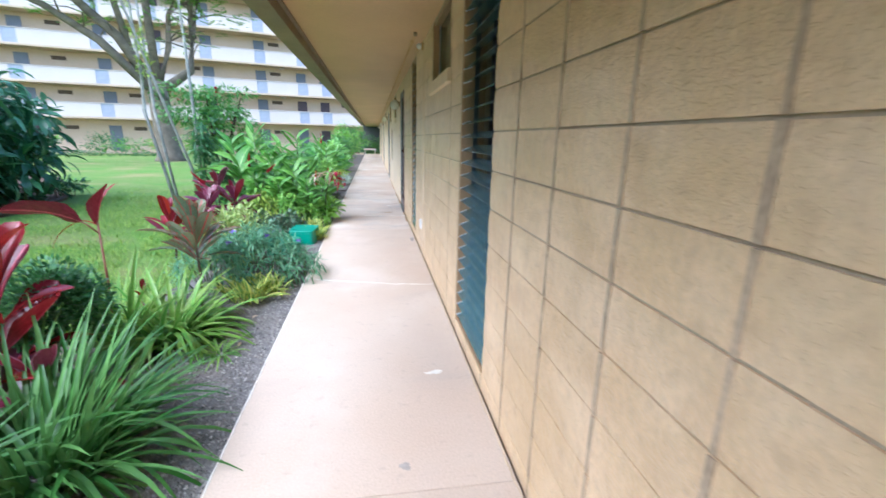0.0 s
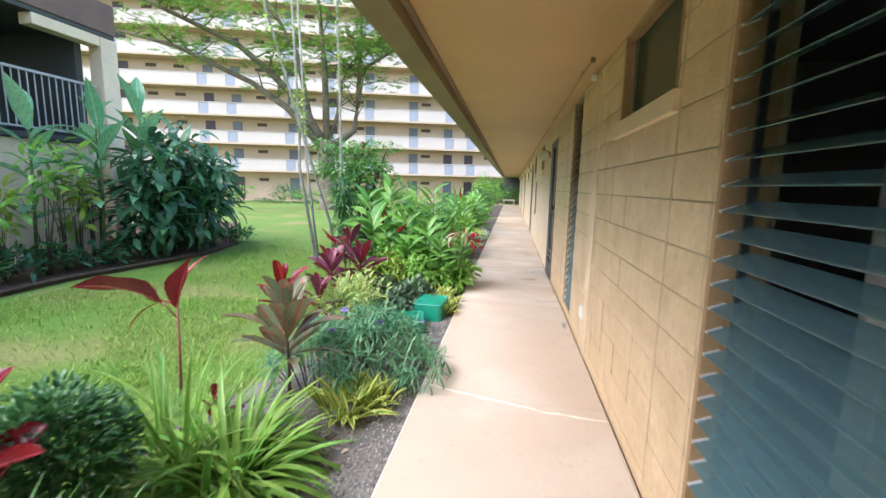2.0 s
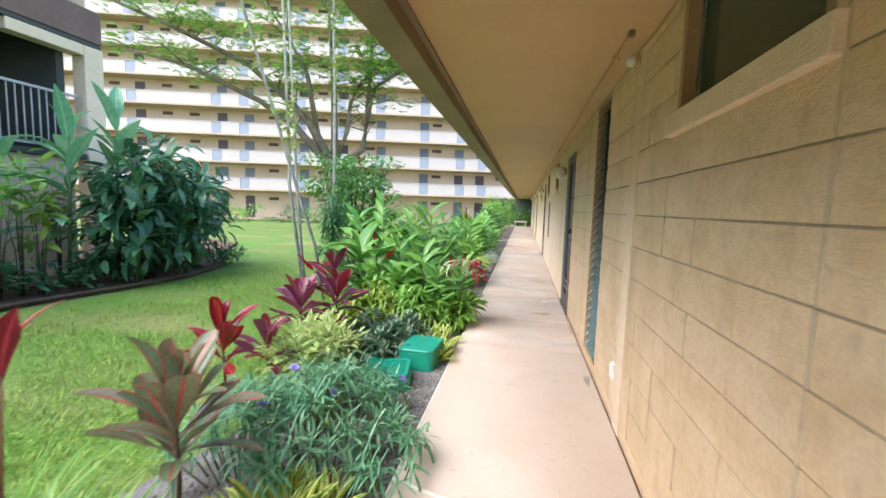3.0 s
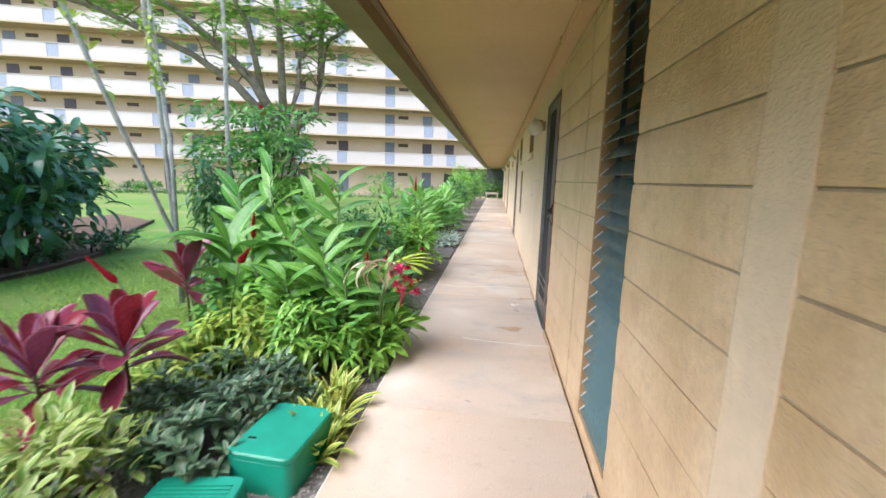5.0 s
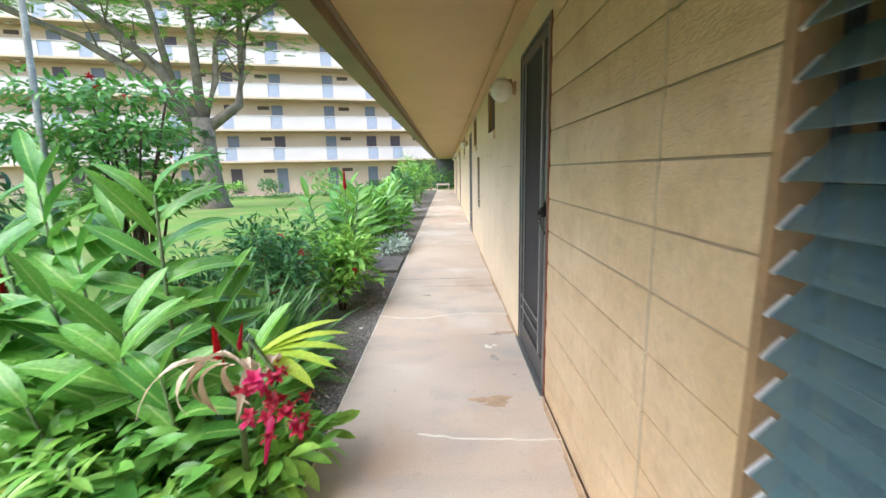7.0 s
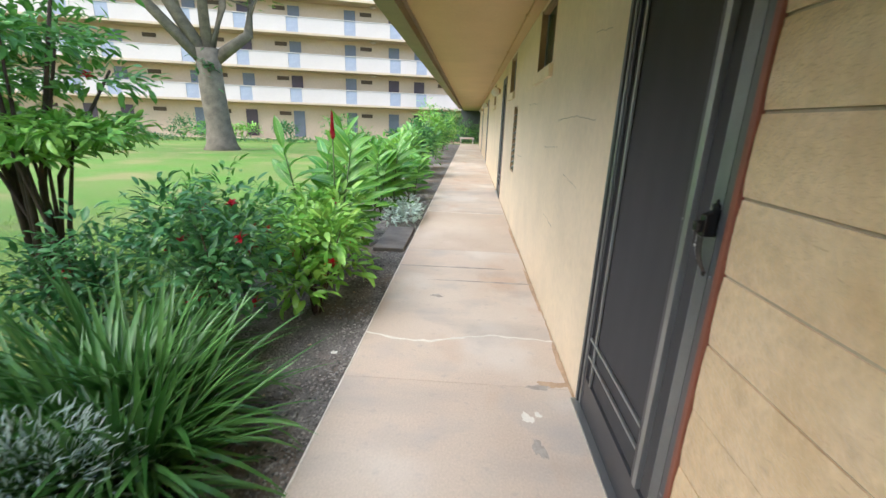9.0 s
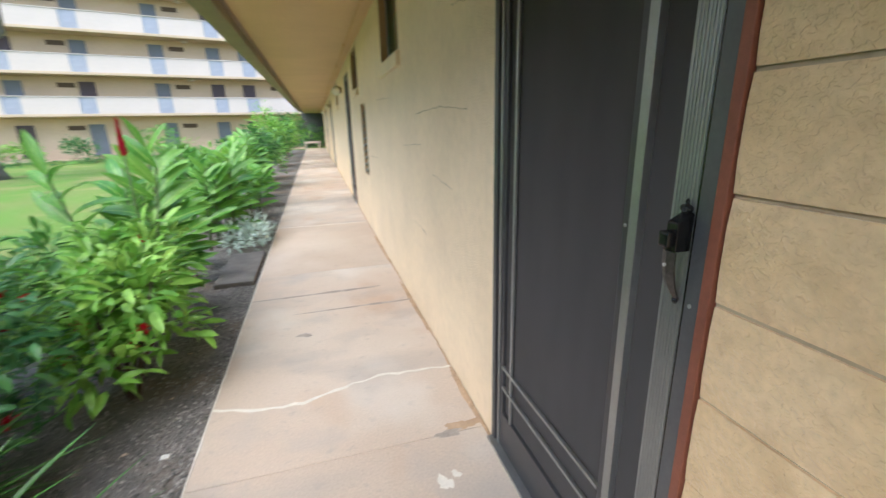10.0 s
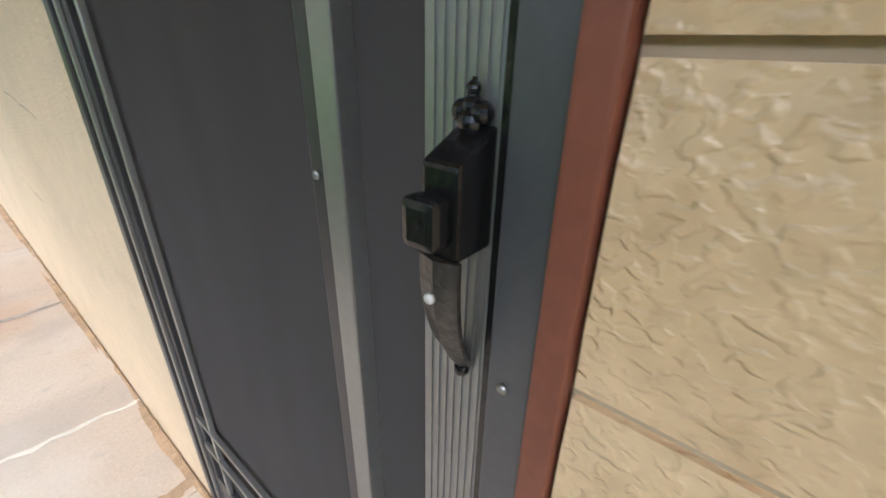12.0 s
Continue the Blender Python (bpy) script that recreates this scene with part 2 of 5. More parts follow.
M_GLASS = glass_mat("dusty_green_glass", (0.15, 0.25, 0.27), 0.5, 0.12)
# Hazy reflections are put into this paler glass colour.
M_REFLECT_GLASS = glass_mat("hazy_green_glass", (0.19, 0.28, 0.30), 0.42, 0.14)
M_SCREEN = glass_mat("insect_screen", (0.090, 0.083, 0.080), 0.82, 0.9, 0.05)
M_DARKGLASS = glass_mat("green_window_glass", (0.06, 0.10, 0.07), 0.6)


# ---- mesh helpers ----
def box(bm, x0, x1, y0, y1, z0, z1, bevel=0.0):
    g = bmesh.ops.create_cube(bm, size=1.0)
    vs = g["verts"]
    for v in vs:
        v.co = Vector((x0 + (v.co.x + 0.5) * (x1 - x0), y0 + (v.co.y + 0.5) * (y1 - y0), z0 + (v.co.z + 0.5) * (z1 - z0)))
    if bevel:
        es = {e for v in vs for e in v.link_edges}
        bmesh.ops.bevel(bm, geom=list(es), offset=bevel, segments=2, affect="EDGES", profile=0.6)
    return bm


def tube(bm, pts, radii, sides=8):
    """A tapered tube along the given points, closed at both ends."""
    rings = []
    for i, p in enumerate(pts):
        a, b = pts[max(0, i - 1)], pts[min(len(pts) - 1, i + 1)]
        d = (Vector(b) - Vector(a)).normalized()
        s = d.cross(Vector((0, 0, 1)) if abs(d.z) < 0.95 else Vector((1, 0, 0))).normalized()
        t = d.cross(s)
        r = radii[i]
        rings.append([bm.verts.new(Vector(p) + (s * math.cos(k * math.tau / sides) + t * math.sin(k * math.tau / sides)) * r) for k in range(sides)])
    for r0, r1 in zip(rings, rings[1:]):
        for k in range(sides):
            f = bm.faces.new((r0[k], r0[(k + 1) % sides], r1[(k + 1) % sides], r1[k]))
            f.smooth = True
    bm.faces.new(rings[0])
    bm.faces.new(list(reversed(rings[-1])))
    return bm


def mesh_of(name, bm, *materials):
    me = bpy.data.meshes.new(name)
    bmesh.ops.recalc_face_normals(bm, faces=bm.faces) if len(bm.faces) < 4000 else None
    bm.to_mesh(me)
    bm.free()
    for m in materials:
        me.materials.append(m)
    return me


def part(name, bm, material, parent=None, label=""):
    ob = new(name, mesh_of(name, bm, material) if isinstance(bm, bmesh.types.BMesh) else bm)
    if parent:
        ob.parent = parent
    if label:
        ob["label"] = label
    return ob


def thing(name, at, label, category, group="", kind=""):
    ob = new(name)
    ob.location = at
    ob.empty_display_size = 0.1
    return tagged(ob, label, category, group, kind)


def setting(name, bm, material, label, category):
    return tagged(part(name, bm, material), label, category, kind="structure")


def boxes(*dims, bevel=0.0):
    bm = bmesh.new()
    for d in dims:
        box(bm, *d, bevel=bevel)
    return bm


# ---- large structure ----
WALL_TOP = 2.62
OPEN = [  # y0, y1, z0, z1 of the openings in the block wall
    (-1.85, -1.02, 0.11, 2.60), (-0.52, 0.55, 2.05, 2.60), (2.27, 2.90, 0.11, 2.60)]
FAR_OPEN = [(4.69, 5.72, 0.0, 2.41), (7.6, 8.5, 2.02, 2.60), (10.85, 11.75, 2.02, 2.60), (10.15, 10.65, 0.78, 1.76),
            (12.5, 13.5, 0.0, 2.41), (16.2, 17.2, 2.02, 2.60), (20.8, 21.8, 0.0, 2.41), (28.0, 29.0, 0.0, 2.41)]


def holed(bm, x0, x1, y0, y1, z0, z1, holes):
    """A wall from boxes that leave the holes free."""
    ys = sorted({y0, y1, *[h[0] for h in holes], *[h[1] for h in holes]})
    for a, b in zip(ys, ys[1:]):
        zs = sorted([(h[2], h[3]) for h in holes if h[0] < (a + b) / 2 < h[1]])
        z = z0
        for lo, hi in zs:
            if lo > z + 0.001:
                box(bm, x0, x1, a, b, z, lo)
            z = hi
        if z < z1 - 0.001:
            box(bm, x0, x1, a, b, z, z1)
    return bm


# Wall and eave run on unseen south of y -8 to block sun.
wall_b = setting("wall_east", holed(bmesh.new(), 0.010, 0.20, -24.0, 4.69, -0.3, WALL_TOP, OPEN), M_MORTAR_SHADOW,
                 "tan painted concrete block wall beside the walkway", "wall")
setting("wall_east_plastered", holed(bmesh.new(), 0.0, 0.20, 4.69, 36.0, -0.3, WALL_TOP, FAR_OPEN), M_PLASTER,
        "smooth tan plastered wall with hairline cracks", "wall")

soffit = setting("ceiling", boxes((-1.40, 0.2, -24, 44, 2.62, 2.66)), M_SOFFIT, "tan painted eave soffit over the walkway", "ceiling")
setting("trim", boxes((-1.60, -1.402, -24, 36, 2.50, 2.86), (-1.402, -1.36, -24, 36, 2.596, 2.618), bevel=0.006), M_FASCIA,
        "dark olive brown fascia board along the eave", "trim")
setting("roof", boxes((-1.65, 6.0, -24.2, 44.4, 2.87, 2.95)), M_ROOF, "flat dark roof over rooms and walkway", "roof")
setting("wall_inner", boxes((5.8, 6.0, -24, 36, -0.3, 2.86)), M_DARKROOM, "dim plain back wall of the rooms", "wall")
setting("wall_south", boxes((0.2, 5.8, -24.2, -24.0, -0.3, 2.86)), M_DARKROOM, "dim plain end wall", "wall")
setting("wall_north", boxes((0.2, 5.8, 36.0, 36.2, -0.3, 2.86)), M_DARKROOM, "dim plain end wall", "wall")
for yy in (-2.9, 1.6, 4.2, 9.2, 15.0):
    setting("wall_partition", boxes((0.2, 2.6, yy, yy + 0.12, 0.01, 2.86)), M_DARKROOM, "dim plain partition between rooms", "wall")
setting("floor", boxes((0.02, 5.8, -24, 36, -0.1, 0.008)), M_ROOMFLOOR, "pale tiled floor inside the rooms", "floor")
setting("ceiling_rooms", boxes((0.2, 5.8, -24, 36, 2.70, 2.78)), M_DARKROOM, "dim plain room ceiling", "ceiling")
# Added end wall in shade colour; soffit and roof overrun to darken it.
setting("wall_end", boxes((-1.6, 0.2, 44.0, 44.3, -0.3, 2.86), (0.2, 0.4, 36.2, 44.3, -0.3, 2.86)), M_SHADE_DARK, "added wall closing the walkway's end, coloured dark for shade", "wall")


def ground_z(x, y):
    d = -0.263 * x + 0.965 * y
    z = -0.10
    if d > 26:
        z -= 0.28 * min(1.0, (d - 26) / 12)
    return z


me = bpy.data.meshes.new("ground")
xs = [-300, -150, -90, -70] + [-60 + 1.5 * i for i in range(40)] + [-1.30, 40, 120, 300]
ys_ = [-300, -120, -60, -30] + [-20 + 1.5 * i for i in range(50)] + [80, 140, 300]
gv = [(x, y, (ground_z(x, y) + (0.03 * noise.noise(Vector((x * 0.3, y * 0.3, 0))) if x < -4 else 0)) if x < -1.4 else -0.12) for y in ys_ for x in xs]
nx = len(xs)
gf = [(j * nx + i, j * nx + i + 1, (j + 1) * nx + i + 1, (j + 1) * nx + i) for j in range(len(ys_) - 1) for i in range(nx - 1)]
me.from_pydata(gv, [], gf)
me.materials.append(M_LAWN)
ground = tagged(new("ground", me), "green mown lawn with worn patches", "lawn", kind="structure")


def patch(name, outline, z, thick, material, label, category):
    """A thick sheet of soil with an uneven outline and surface."""
    bm = bmesh.new()
    vs = [bm.verts.new((x, y, z)) for x, y in outline]
    f = bm.faces.new(vs)
    r = bmesh.ops.extrude_face_region(bm, geom=[f])
    for v in r["geom"]:
        if isinstance(v, bmesh.types.BMVert):
            v.co.z -= thick
    return setting(name, bm, material, label, category)


bed = [(-1.375, -24), (-1.375, 36)] + [(-2.75 + 0.18 * math.sin(y * 0.9) + 0.1 * math.sin(y * 2.3), y) for y in [36 - i * 0.8 for i in range(76)]]
patch("planting_bed", bed, -0.035, 0.12, M_SOIL, "dark mulch and gravel planting bed beside the walkway", "planting bed")
bed2 = [(-7.6 - 0.15 * math.sin(i * 1.3), -8 + i) for i in range(15)] + [(-7.9, 7.4), (-8.6, 8.3), (-9.6, 9.6), (-11.2, 12.4), (-14, 14), (-14, -8)]
patch("soil_bed_west", bed2, -0.06, 0.1, M_SOIL_RED, "bare brown soil bed below the wing's wall", "planting bed")
bm = bmesh.new()
edge_pts = [Vector((x, y, -0.03)) for x, y in bed2[:-2]]
tube(bm, edge_pts, [0.035] * len(edge_pts), 6)
setting("edging", bm, M_TWIG, "dark low edging strip round the soil bed", "edging")

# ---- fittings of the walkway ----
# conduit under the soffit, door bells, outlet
def conduit():
    t = thing("conduit", (-0.13, 1.06, 2.60), "thin tan painted conduit under the soffit", "conduit")
    part("pipe", tube(bmesh.new(), [(0, 0, 0), (0, 17, 0), (0, 34.5, 0)], [0.011] * 3, 8), M_SOFFIT, t)
    for i in range(12):
        part("clip", boxes((-0.02, 0.02, 0.4 + i * 2.4, 0.425 + i * 2.4, -0.013, 0.02), bevel=0.002), M_SOFFIT, t)
    part("end_cap", boxes((-0.018, 0.018, -0.03, 0.01, -0.018, 0.02), bevel=0.004), M_FASCIA, t)


conduit()


def lathe(bm, profile, sides=20, axis="Z"):
    rings = []
    for r, h in profile:
        ring = []
        for k in range(sides):
            a = k * math.tau / sides
            c = (r * math.cos(a), r * math.sin(a), h)
            if axis == "X":
                c = (h, c[0], c[1])
            ring.append(bm.verts.new(c))
        rings.append(ring)
    for a, b in zip(rings, rings[1:]):
        for k in range(sides):
            f = bm.faces.new((a[k], a[(k + 1) % sides], b[(k + 1) % sides], b[k]))
            f.smooth = True
    bm.faces.new(rings[0])
    bm.faces.new(rings[-1])
    return bm


def globe_lamp(y, z):
    t = thing("wall_lamp", (0, y, z), "white opal globe wall lamp, unlit, beside a door", "lamp", "globe lamps along the wall")
    part("wall_plate", lathe(bmesh.new(), [(0.06, 0.0), (0.06, -0.012), (0.045, -0.03), (0.03, -0.04)], 20, "X"), M_JAMB, t)
    part("holder", boxes((-0.10, -0.03, -0.02, 0.02, 0.03, 0.075), bevel=0.006), M_JAMB, t)
    prof = [(0.10 * math.sin(a), -0.10 * math.cos(a)) for a in [0.12 + i * (math.pi - 0.4) / 11 for i in range(12)]] + [(0.045, 0.105)]
    g = part("globe", lathe(bmesh.new(), prof, 24), M_GLOBE, t, "white opal glass globe")
    g.location = (-0.12, 0, -0.02)
    return t


for y, z in ((6.02, 2.22), (14.5, 2.25), (22.4, 2.25), (29.6, 2.25)):
    globe_lamp(y, z)


def wall_box():
    t = thing("junction_box", (0, 1.36, 2.54), "small white round fitting under the soffit", "wall fitting")
    part("base", lathe(bmesh.new(), [(0.045, 0), (0.045, -0.02), (0.03, -0.03)], 16, "X"), M_SOFFIT, t)
    part("knob", lathe(bmesh.new(), [(0.012, -0.03), (0.03, -0.035), (0.034, -0.06), (0.022, -0.082), (0.005, -0.086)], 16, "X"), M_WHITE, t, "white round knob")
    t2 = thing("outlet", (0, 1.45, 0.39), "white outdoor outlet cover low on the wall", "outlet")
    part("cover", boxes((-0.022, 0, -0.04, 0.04, -0.062, 0.062), bevel=0.005), M_WHITE, t2)
    part("flap", boxes((-0.03, -0.0225, -0.03, 0.03, -0.05, 0.05), bevel=0.003), M_WHITE, t2)
    part("screw", lathe(bmesh.new(), [(0.004, -0.0305), (0.004, -0.033), (0.001, -0.034)], 8, "X"), M_CHROME, t2)


wall_box()


def louvre_window(name, y0, y1, z0, z1, label, slope, glass, inset, pitch=0.089):
    """A jalousie: painted jambs, clips and tilted blades of the given glass."""
    t = tagged(new(name), label, "window", kind="structure")
    t.location = (0, (y0 + y1) / 2, z0)
    w, h = y1 - y0, z1 - z0
    part("jamb", boxes((-0.004, 0.16, w / 2 - 0.03, w / 2 - 0.002, 0.002, h - 0.002), bevel=0.003), M_JAMB, t)
    part("jamb", boxes((0.02, 0.16, -w / 2 + 0.002, -w / 2 + 0.02, 0.002, h - 0.002), bevel=0.003), M_JAMB, t)
    part("sill", boxes((0.0, 0.16, -w / 2 + 0.021, w / 2 - 0.031, 0.002, 0.03), bevel=0.004), M_JAMB, t)
    part("head", boxes((0.02, 0.16, -w / 2 + 0.021, w / 2 - 0.031, h - 0.03, h - 0.002), bevel=0.004), M_JAMB, t)
    rail = boxes((0.078, 0.108, -0.006, 0.006, 0.031, h - 0.031), bevel=0.002)
    rme = mesh_of("clip_rail", rail, M_ALU)
    for s in (-w / 2 + 0.028, w / 2 - 0.038):
        part("clip_rail", rme, None, t).location = (0, s, 0)
    bl, bw = w - 0.062, 0.112
    blade = mesh_of("glass_blade", boxes((-bw / 2, bw / 2, -bl / 2, bl / 2, -0.0025, 0.0025), bevel=0.0012), glass)
    clip = mesh_of("clip", boxes((-bw / 2 - 0.003, -bw / 2 + 0.058, -0.005, 0.005, -0.005, 0.005), bevel=0.002), M_CHROME)
    n = int((h - 0.08) / pitch)
    for i in range(n):
        z = 0.075 + i * pitch
        tilt = -slope + 1.5 * math.sin(i * 1.7)
        b = part("glass_blade", blade, None, t)
        b.visible_shadow = False
        b.matrix_local = pose(inset, -0.010, z, 0, tilt, 0)
        for s in (bl / 2 + 0.008,):
            part("clip", clip, None, t).matrix_local = pose(inset, s - 0.010, z, 0, tilt, 0)
    return t


louvre_window("window_1", -1.85, -1.02, 0.11, 2.60, "tall jalousie window of dusty green glass louvres, open, in brown jambs", 21, M_GLASS, 0.055)
louvre_window("window_3", 2.27, 2.90, 0.11, 2.60, "tall jalousie window of hazy glass louvres with pale curtains behind", 45, M_REFLECT_GLASS, 0.044)
louvre_window("window_6", 10.15, 10.65, 0.78, 1.76, "small jalousie window of green glass in the plastered wall", 40, M_REFLECT_GLASS, 0.044)


def high_window(name, y0, y1, z0, z1, label):
    t = tagged(new(name), label, "window", kind="structure")
    t.location = (0, (y0 + y1) / 2, z0)
    w, h = y1 - y0, z1 - z0
    part("frame", boxes((0.0, 0.15, w / 2 - 0.04, w / 2 - 0.002, 0.002, h - 0.002), bevel=0.003), M_JAMB, t)
    part("frame", boxes((0.0, 0.15, -w / 2 + 0.002, -w / 2 + 0.04, 0.002, h - 0.002), bevel=0.003), M_JAMB, t)
    part("head", boxes((0.01, 0.15, -w / 2 + 0.041, w / 2 - 0.041, h - 0.035, h - 0.002), bevel=0.003), M_JAMB, t)
    part("sash", boxes((0.06, 0.085, w / 2 - 0.07, w / 2 - 0.042, 0.03, h - 0.036), (0.06, 0.085, -w / 2 + 0.042, -w / 2 + 0.07, 0.03, h - 0.036)), M_STILE, t)
    part("pane", boxes((0.068, 0.074, -w / 2 + 0.071, w / 2 - 0.071, 0.03, h - 0.036)), M_DARKGLASS, t).visible_shadow = False
    bm = bmesh.new()
    box(bm, -0.035, 0.15, -w / 2 - 0.05, w / 2 + 0.06, -0.125, 0.0, 0.006)
    for v in bm.verts:
        if v.co.z > -0.02 and v.co.x < 0:
            v.co.z -= 0.022
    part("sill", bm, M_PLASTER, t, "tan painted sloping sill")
    return t


high_window("window_2", -0.52, 0.55, 2.05, 2.60, "small high window with green-tinted glass under the soffit")
high_window("window_4", 7.6, 8.5, 2.02, 2.60, "small high window with green-tinted glass in the plastered wall")
high_window("window_5", 10.85, 11.75, 2.02, 2.60, "small high window in the plastered wall under the soffit")
high_window("window_7", 16.2, 17.2, 2.02, 2.60, "small high window far along the plastered wall")


def curtain(y0, y1, x, z0, z1, label):
    t = thing("curtain", (x, (y0 + y1) / 2, z0), label, "curtain")
    bm = bmesh.new()
    n, w = 40, y1 - y0
    a = []
    for i in range(n + 1):
        y = -w / 2 + w * i / n
        dx = 0.03 * math.sin(i * 1.1) + 0.012 * math.sin(i * 2.7)
        a.append((bm.verts.new((dx, y, 0.0)), bm.verts.new((dx * 0.7, y, z1 - z0))))
    for p, q in zip(a, a[1:]):
        bm.faces.new((p[0], q[0], q[1], p[1])).smooth = True
    part("cloth", bm, M_CURTAIN, t)
    part("rod", tube(bmesh.new(), [(0, -w / 2 - 0.1, z1 - z0 + 0.01), (0, w / 2 + 0.1, z1 - z0 + 0.01)], [0.01, 0.01]), M_ALU, t)


curtain(2.38, 2.80, 0.25, 0.008, 2.45, "narrow pale curtain drawn aside behind the louvres")
curtain(2.30, 2.40, 0.55, 0.008, 2.45, "narrow pale curtain gathered behind the louvres")
curtain(-1.80, -1.06, 0.50, 0.008, 2.45, "dim pale curtain drawn behind the louvres")


M_GRIP = mat("worn_black_metal", (0.10, 0.09, 0.08), 0.28, 0.4, 90, 160, 0.5, metal=0.4, depth=0.002)


def screen_door(name, y0, y1, z1, label, near=True):
    t = tagged(new(name), label, "door", kind="structure")
    t.location = (0, y0, 0.0)
    w = y1 - y0
    part("trim", boxes((-0.007, 0.12, 0.001, 0.024, 0.012, z1 - 0.002), bevel=0.003), M_RED, t, "red-brown painted wood strip")
    part("door_frame", boxes((-0.001, 0.07, 0.025, 0.060, 0.012, z1 - 0.03), bevel=0.002), M_FRAME, t)
    part("door_frame", boxes((-0.006, 0.07, w - 0.035, w - 0.001, 0.012, z1 - 0.03), bevel=0.003), M_ALU, t)
    part("head", boxes((-0.006, 0.07, 0.025, w - 0.001, z1 - 0.029, z1 - 0.001), bevel=0.003), M_ALU, t)
    part("threshold", boxes((-0.03, 0.12, 0.001, w - 0.001, -0.02, 0.011), bevel=0.003), M_STILE, t)
    # hinged screen leaf
    bm = boxes((0.004, 0.034, 0.067, 0.128, 0.016, z1 - 0.032), bevel=0.002)
    for i in range(7):
        box(bm, 0.0022, 0.0045, 0.070 + i * 0.008, 0.0735 + i * 0.008, 0.02, z1 - 0.036)
    # A black strip fills the gap to give it its shade.
    part("door_gap", boxes((0.002, 0.06, 0.0605, 0.0665, 0.012, z1 - 0.03)), M_BLACK, t, "black strip for the shade in the gap beside the leaf")
    part("lock_stile", bm, M_STILE, t, "ribbed grey aluminium stile")
    part("hinge_stile", boxes((0.004, 0.034, w - 0.10, w - 0.037, 0.016, z1 - 0.032), bevel=0.003), M_ALU, t)
    part("hinge_stile_bead", boxes((-0.004, 0.0035, w - 0.074, w - 0.062, 0.016, z1 - 0.032), bevel=0.001), M_STILE, t)
    part("bottom_rail", boxes((0.004, 0.034, 0.129, w - 0.101, 0.016, 0.20), bevel=0.003), M_ALU, t)
    part("top_rail", boxes((0.004, 0.034, 0.129, w - 0.101, z1 - 0.11, z1 - 0.032), bevel=0.003), M_ALU, t)
    part("mullion", boxes((-0.003, 0.034, 0.212, 0.240, 0.201, z1 - 0.111), bevel=0.002), M_STILE, t)
    part("mullion_side", boxes((0.000, 0.034, 0.241, 0.262, 0.201, z1 - 0.111), bevel=0.002), M_ALU, t)
    part("grille_bar", boxes((0.000, 0.012, w - 0.185, w - 0.172, 0.201, z1 - 0.111), bevel=0.002), M_STILE, t)
    for z in (0.33, 0.43):
        part("grille_bar", boxes((-0.002, 0.010, 0.263, w - 0.101, z, z + 0.013), bevel=0.002), M_STILE, t)
    part("screen", boxes((0.018, 0.020, 0.129, w - 0.101, 0.201, z1 - 0.111)), M_SCREEN, t, "dark insect screen")
    if near:
        bm = boxes((-0.034, 0.003, 0.068, 0.096, 1.2070, 1.2660), bevel=0.003)
        for v in bm.verts:
            if v.co.z > 1.24:
                v.co.z += 0.5 * (v.co.x + 0.034)
        h = part("handle", bm, M_BLACK, t, "black pull handle with thumb latch")
        part("thumb_latch", boxes((-0.053, -0.0345, 0.070, 0.096, 1.2180, 1.2500), bevel=0.006), M_BLACK, h)
        # leafy finial above, tapering strap grip below
        bm = bmesh.new()
        for y, z, k in ((0.076, 1.291, 0.0075), (0.089, 1.291, 0.0075), (0.0825, 1.286, 0.0095), (0.0825, 1.294, 0.007), (0.0825, 1.304, 0.0045)):
            bmesh.ops.create_uvsphere(bm, u_segments=12, v_segments=8, radius=k, matrix=Matrix.Translation((-0.004, y, z)))
        tube(bm, [(-0.005, 0.0825, 1.280), (-0.004, 0.0825, 1.298), (-0.003, 0.0825, 1.310)], [0.006, 0.004, 0.0015], 8)
        part("finial", bm, M_BLACK, h)
        bm, rows = bmesh.new(), []
        for i in range(13):
            k = i / 12
            x, z, hw = -0.036 + 0.036 * k ** 2.6, 1.2070 - 0.108 * k, 0.0155 * (1 - 0.70 * k ** 3)
            rows.append([bm.verts.new((x + d, 0.082 + 0.001 * k + q * hw, z)) for q, d in ((-1, 0.002), (0, -0.003), (1, 0.002), (1, 0.006), (-1, 0.006))])
        for p, q in zip(rows, rows[1:]):
            for k in range(5):
                bm.faces.new((p[k], p[(k + 1) % 5], q[(k + 1) % 5], q[k]))
        bm.faces.new(rows[0])
        bm.faces.new(rows[-1][::-1])
        part("grip", bm, M_GRIP, h, "worn glossy strap grip")
        bm = bmesh.new()
        tube(bm, [(-0.004, 0.083, 1.104), (-0.002, 0.083, 1.097), (0.001, 0.083, 1.091)], [0.005, 0.006, 0.002], 8)
        part("lower_foot", bm, M_BLACK, h)
        part("keyhole", lathe(bmesh.new(), [(0.004, -0.052), (0.004, -0.055), (0.001, -0.056)], 8, "X"), M_CHROME, h).location = (0.014, 0.084, 1.1800)
        scr = mesh_of("screw", lathe(bmesh.new(), [(0.0045, 0.0), (0.0045, -0.002), (0.0015, -0.0035)], 10, "X"), M_STILE)
        for y, z in ((0.046, 1.10), (0.046, 0.35), (0.046, 1.85), (0.252, 1.22)):
            part("screw", scr, None, t).location = (-0.0012 if y < 0.1 else -0.0005, y, z)
    return t


screen_door("door_1", 4.69, 5.72, 2.41, "closed dark bronze aluminium screen door with black handle")
screen_door("door_2", 12.5, 13.5, 2.41, "closed dark screen door in the plastered wall", False)
screen_door("door_3", 20.8, 21.8, 2.41, "closed dark screen door in the plastered wall", False)
